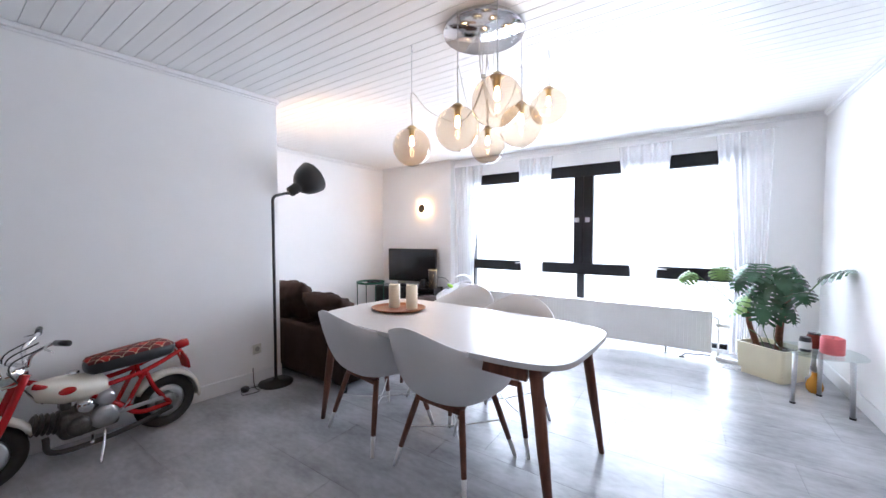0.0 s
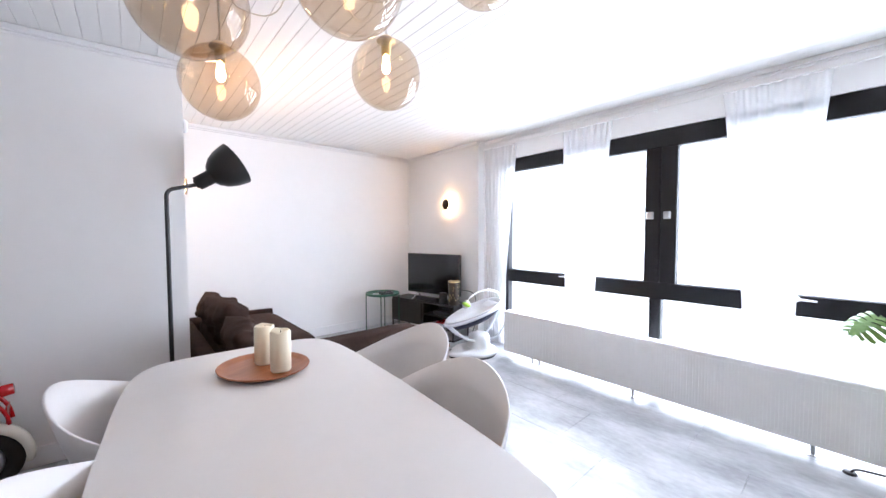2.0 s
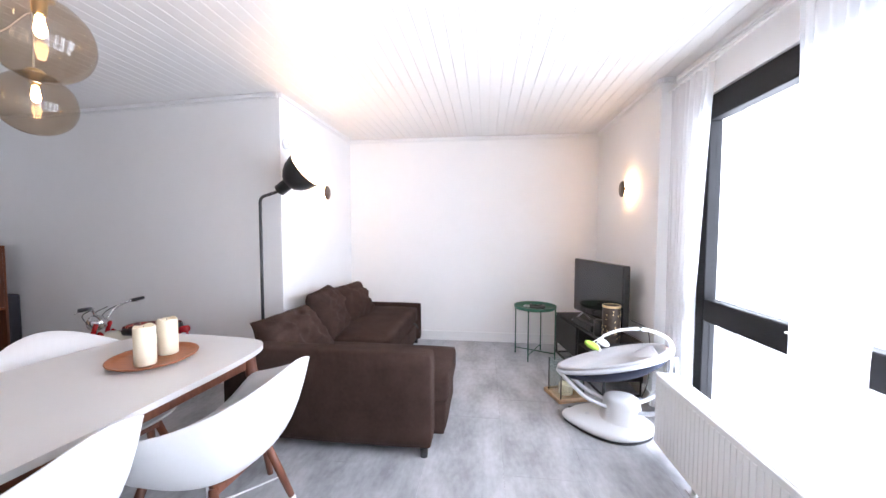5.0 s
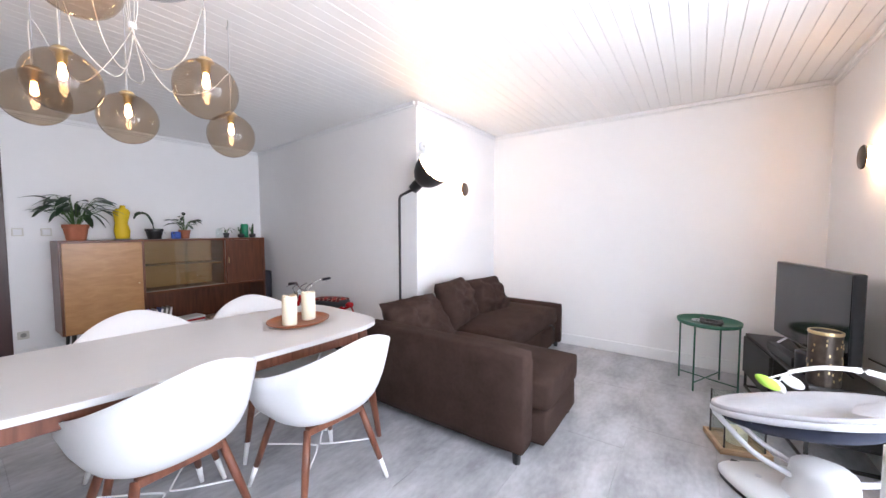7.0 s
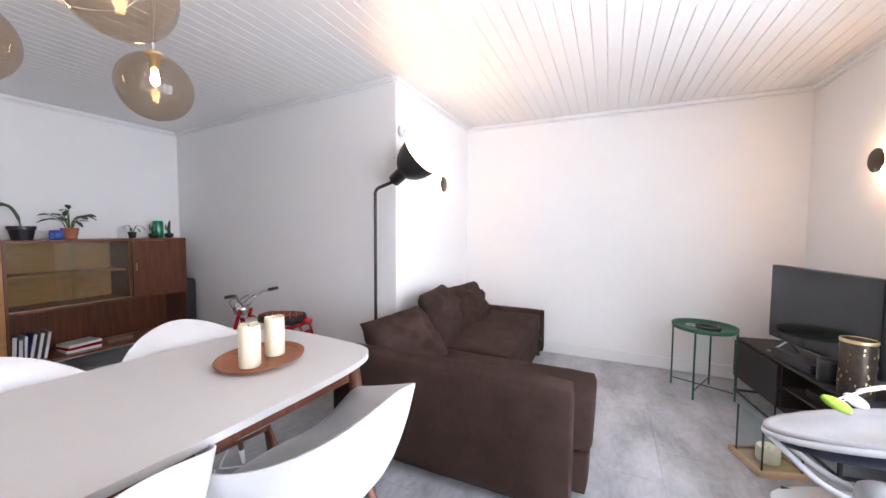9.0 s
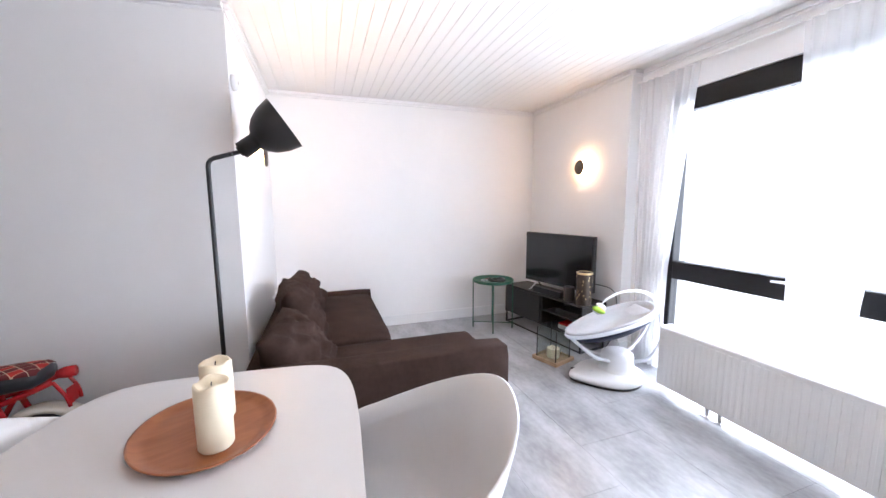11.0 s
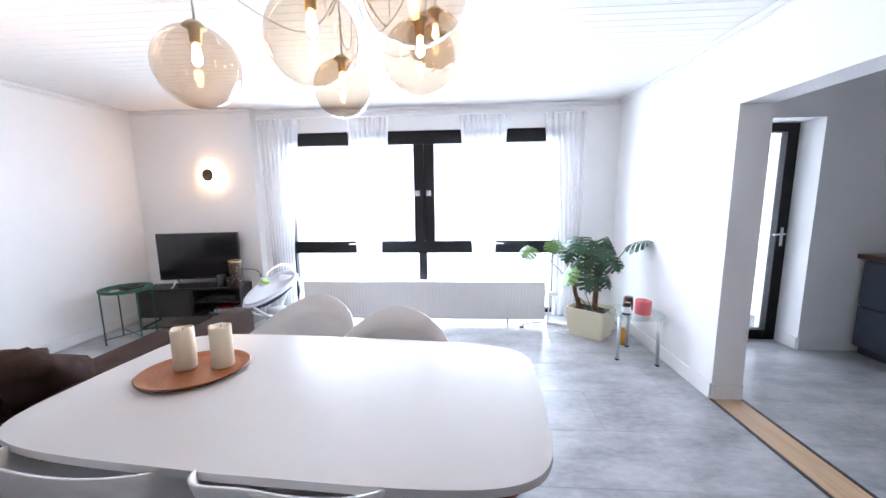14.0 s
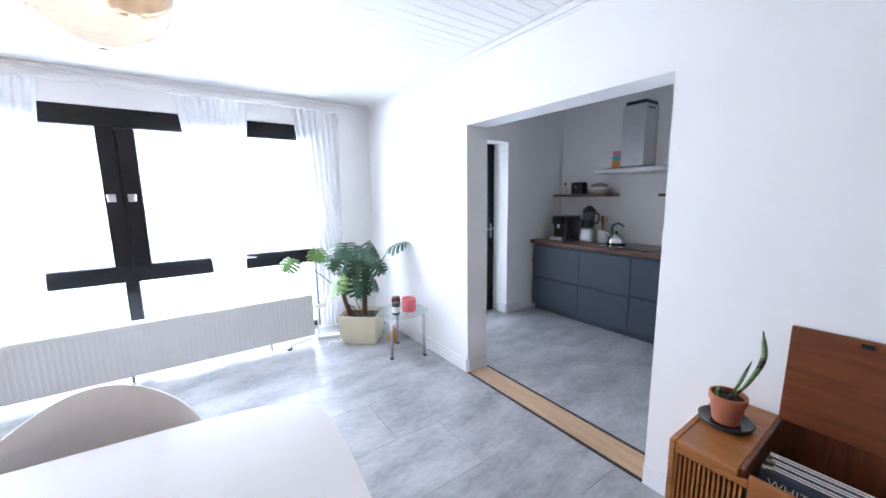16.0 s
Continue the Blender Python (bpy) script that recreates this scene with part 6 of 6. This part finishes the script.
bl = thing("blender", pose(3.40, 3.44, WZ), "steel and black blender with a jug", "blender")
part("base", rings([[(x * f, y * f, z) for x, y in soft_outline(0.085, 0.085, 4, 32)] for f, z in ((1, 0), (1, 0.02), (0.95, 0.14), (0.75, 0.17))]), STEEL, bl, smooth=True)
part("jug", lathe([(0.055, 0.17), (0.06, 0.2), (0.07, 0.36), (0.072, 0.37)], 28), SMOKE, bl, smooth=True)
part("lid", lathe([(0, 0.36), (0.074, 0.36), (0.076, 0.385), (0.05, 0.40), (0.03, 0.43), (0, 0.43)], 28), BLACKP, bl, smooth=True)
part("jug_handle", tube(curve_pts([(0, -0.068, 0.35), (0, -0.12, 0.33), (0, -0.115, 0.24), (0, -0.062, 0.22)], 6), 0.011, 8), BLACKP, bl, smooth=True)
up = thing("utensil_pot", pose(3.45, 3.28, WZ), "white crock of wooden kitchen spoons", "utensil pot")
part("crock", lathe([(0, 0), (0.055, 0), (0.06, 0.01), (0.06, 0.14), (0.055, 0.142), (0.054, 0.02), (0, 0.018)], 28), WHITE, up, smooth=True)
rnd = random.Random(2)
for k in range(5):
    a, bb = rnd.uniform(-0.05, 0.05), rnd.uniform(-0.05, 0.05)
    s = part("spoon", tube([(a * 0.4, bb * 0.4, 0.02), (a, bb, 0.22), (a * 1.2, bb * 1.2, 0.26), (a * 1.35, bb * 1.35, 0.31)], [0.005, 0.006, 0.018, 0.012], 8), OAK if k % 2 else WALNUT, up, "wooden spoon")
kt = thing("kettle", pose(3.40, 3.09, WZ + 0.006), "polished steel whistling kettle on the hob", "kettle")
part("body", lathe([(0, 0), (0.095, 0), (0.10, 0.012), (0.085, 0.07), (0.055, 0.115), (0.03, 0.125), (0, 0.127)], 36), CHROME, kt, smooth=True)
part("knob", lathe([(0, 0.125), (0.012, 0.125), (0.014, 0.145), (0, 0.15)], 16), BLACKP, kt, smooth=True)
part("spout", tube([(0, 0.07, 0.07), (0, 0.12, 0.11), (0, 0.135, 0.13)], [0.02, 0.014, 0.013], 12), CHROME, kt, smooth=True)
part("handle", tube(curve_pts([(0, 0.05, 0.115), (0, 0.05, 0.20), (0, -0.02, 0.235), (0, -0.08, 0.20)], 6), 0.012, 10), mat("slate blue handle", (0.08, 0.12, 0.17), 0.4), kt, smooth=True)
SZ = 1.479
o = thing("spice_bottle", pose(3.55, 3.90, SZ), "small glass bottle with a dark stopper on the shelf", "bottle")
part("bottle_body", lathe([(0, 0), (0.03, 0), (0.032, 0.06), (0.015, 0.09), (0.013, 0.12), (0, 0.12)], 20), PAPER, o, smooth=True)
part("stopper", lathe([(0, 0.12), (0.012, 0.12), (0.014, 0.15), (0, 0.15)], 14), BLACKP, o)
ra = thing("toaster", pose(3.53, 3.68, SZ), "small black square appliance on the shelf", "appliance")
part("body", box(-0.07, 0.07, -0.075, 0.075, 0, 0.15, 0.02, 3), BLACKP, ra, smooth=True)
part("dial", rot(lathe([(0, 0), (0.016, 0), (0.014, 0.012), (0, 0.013)], 16), pose(-0.07, 0, 0.09, 0, -90)), ALU, ra)
o = part("mixing_bowl", lathe([(0, 0), (0.07, 0), (0.13, 0.07), (0.14, 0.08), (0.132, 0.08), (0.068, 0.008), (0, 0.008)], 32), CREAM, smooth=True)
o.matrix_world = pose(3.54, 3.42, SZ)
tagged(o, "cream mixing bowl on the kitchen shelf", "bowl")
o = part("strainer", lathe([(0.105, 0.0), (0.09, 0.035), (0.02, 0.055)], 28), ALU, smooth=True)
o.matrix_world = pose(3.54, 3.41, SZ + 0.079)
tagged(o, "dull metal strainer lying on the bowl", "strainer")
z = 1.776
for i, c in enumerate(((0.75, 0.22, 0.06), (0.75, 0.3, 0.08), (0.1, 0.5, 0.5), (0.75, 0.25, 0.3))):
    o = part("food_box", rings([[(x * f, y * f, zz) for x, y in soft_outline(0.075, 0.08, 4, 28)] for f, zz in ((0.85, 0), (1, 0.035), (1.04, 0.036), (1.04, 0.047), (0.95, 0.049))]), mat("food box plastic", c, 0.4))
    o.matrix_world = pose(3.52, 3.16, z - 0.026, 0, 0, 7 * i)
    z += 0.05
    tagged(o, "round-cornered coloured plastic food box in a stack", "food box", "stacked food boxes")
o = part("mug", lathe([(0, 0), (0.035, 0), (0.04, 0.09), (0.036, 0.09), (0.032, 0.008), (0, 0.008)], 24), mat("green glaze", (0.05, 0.25, 0.2), 0.3), smooth=True)
o.matrix_world = pose(3.54, 2.62, SZ)
tagged(o, "green mug on the second shelf", "mug")

# ---- floor tiles, last ----
TW, TL, GAP = 0.457, 0.914, 0.0006
tiles = {}


def lay(xa, xb, ya, yb, shift):
    """Fill a rectangle with staggered tiles, cut at its sides."""
    y, row = ya, 0
    while y < yb - 0.01:
        y1 = min(y + TW, yb)
        x = xa - (TL / 3) * ((row + shift) % 3)
        while x < xb - 0.01:
            a, c = max(x, xa), min(x + TL, xb)
            if c - a > 0.01:
                key = (round(c - a, 3), round(y1 - y, 3))
                if key not in tiles:
                    bmq = box(-key[0] / 2 + GAP, key[0] / 2 - GAP, -key[1] / 2 + GAP, key[1] / 2 - GAP, -0.006, 0.0, 0.0005)
                    me = bpy.data.meshes.new("floor_tile")
                    bmq.to_mesh(me)
                    bmq.free()
                    me.materials.append(VINYL)
                    tiles[key] = me
                t = new("floor_tile", tiles[key])
                t.location = ((a + c) / 2, (y + y1) / 2, 0)
                t.parent = floor
            x += TL
        row += 1
        y += TW


lay(XW, XE - 0.006, YA, YN + 0.015, 0)
lay(XB1, XE - 0.006, YS, YA, 1)
lay(1.512, KX, 0.40, 4.36, 2)
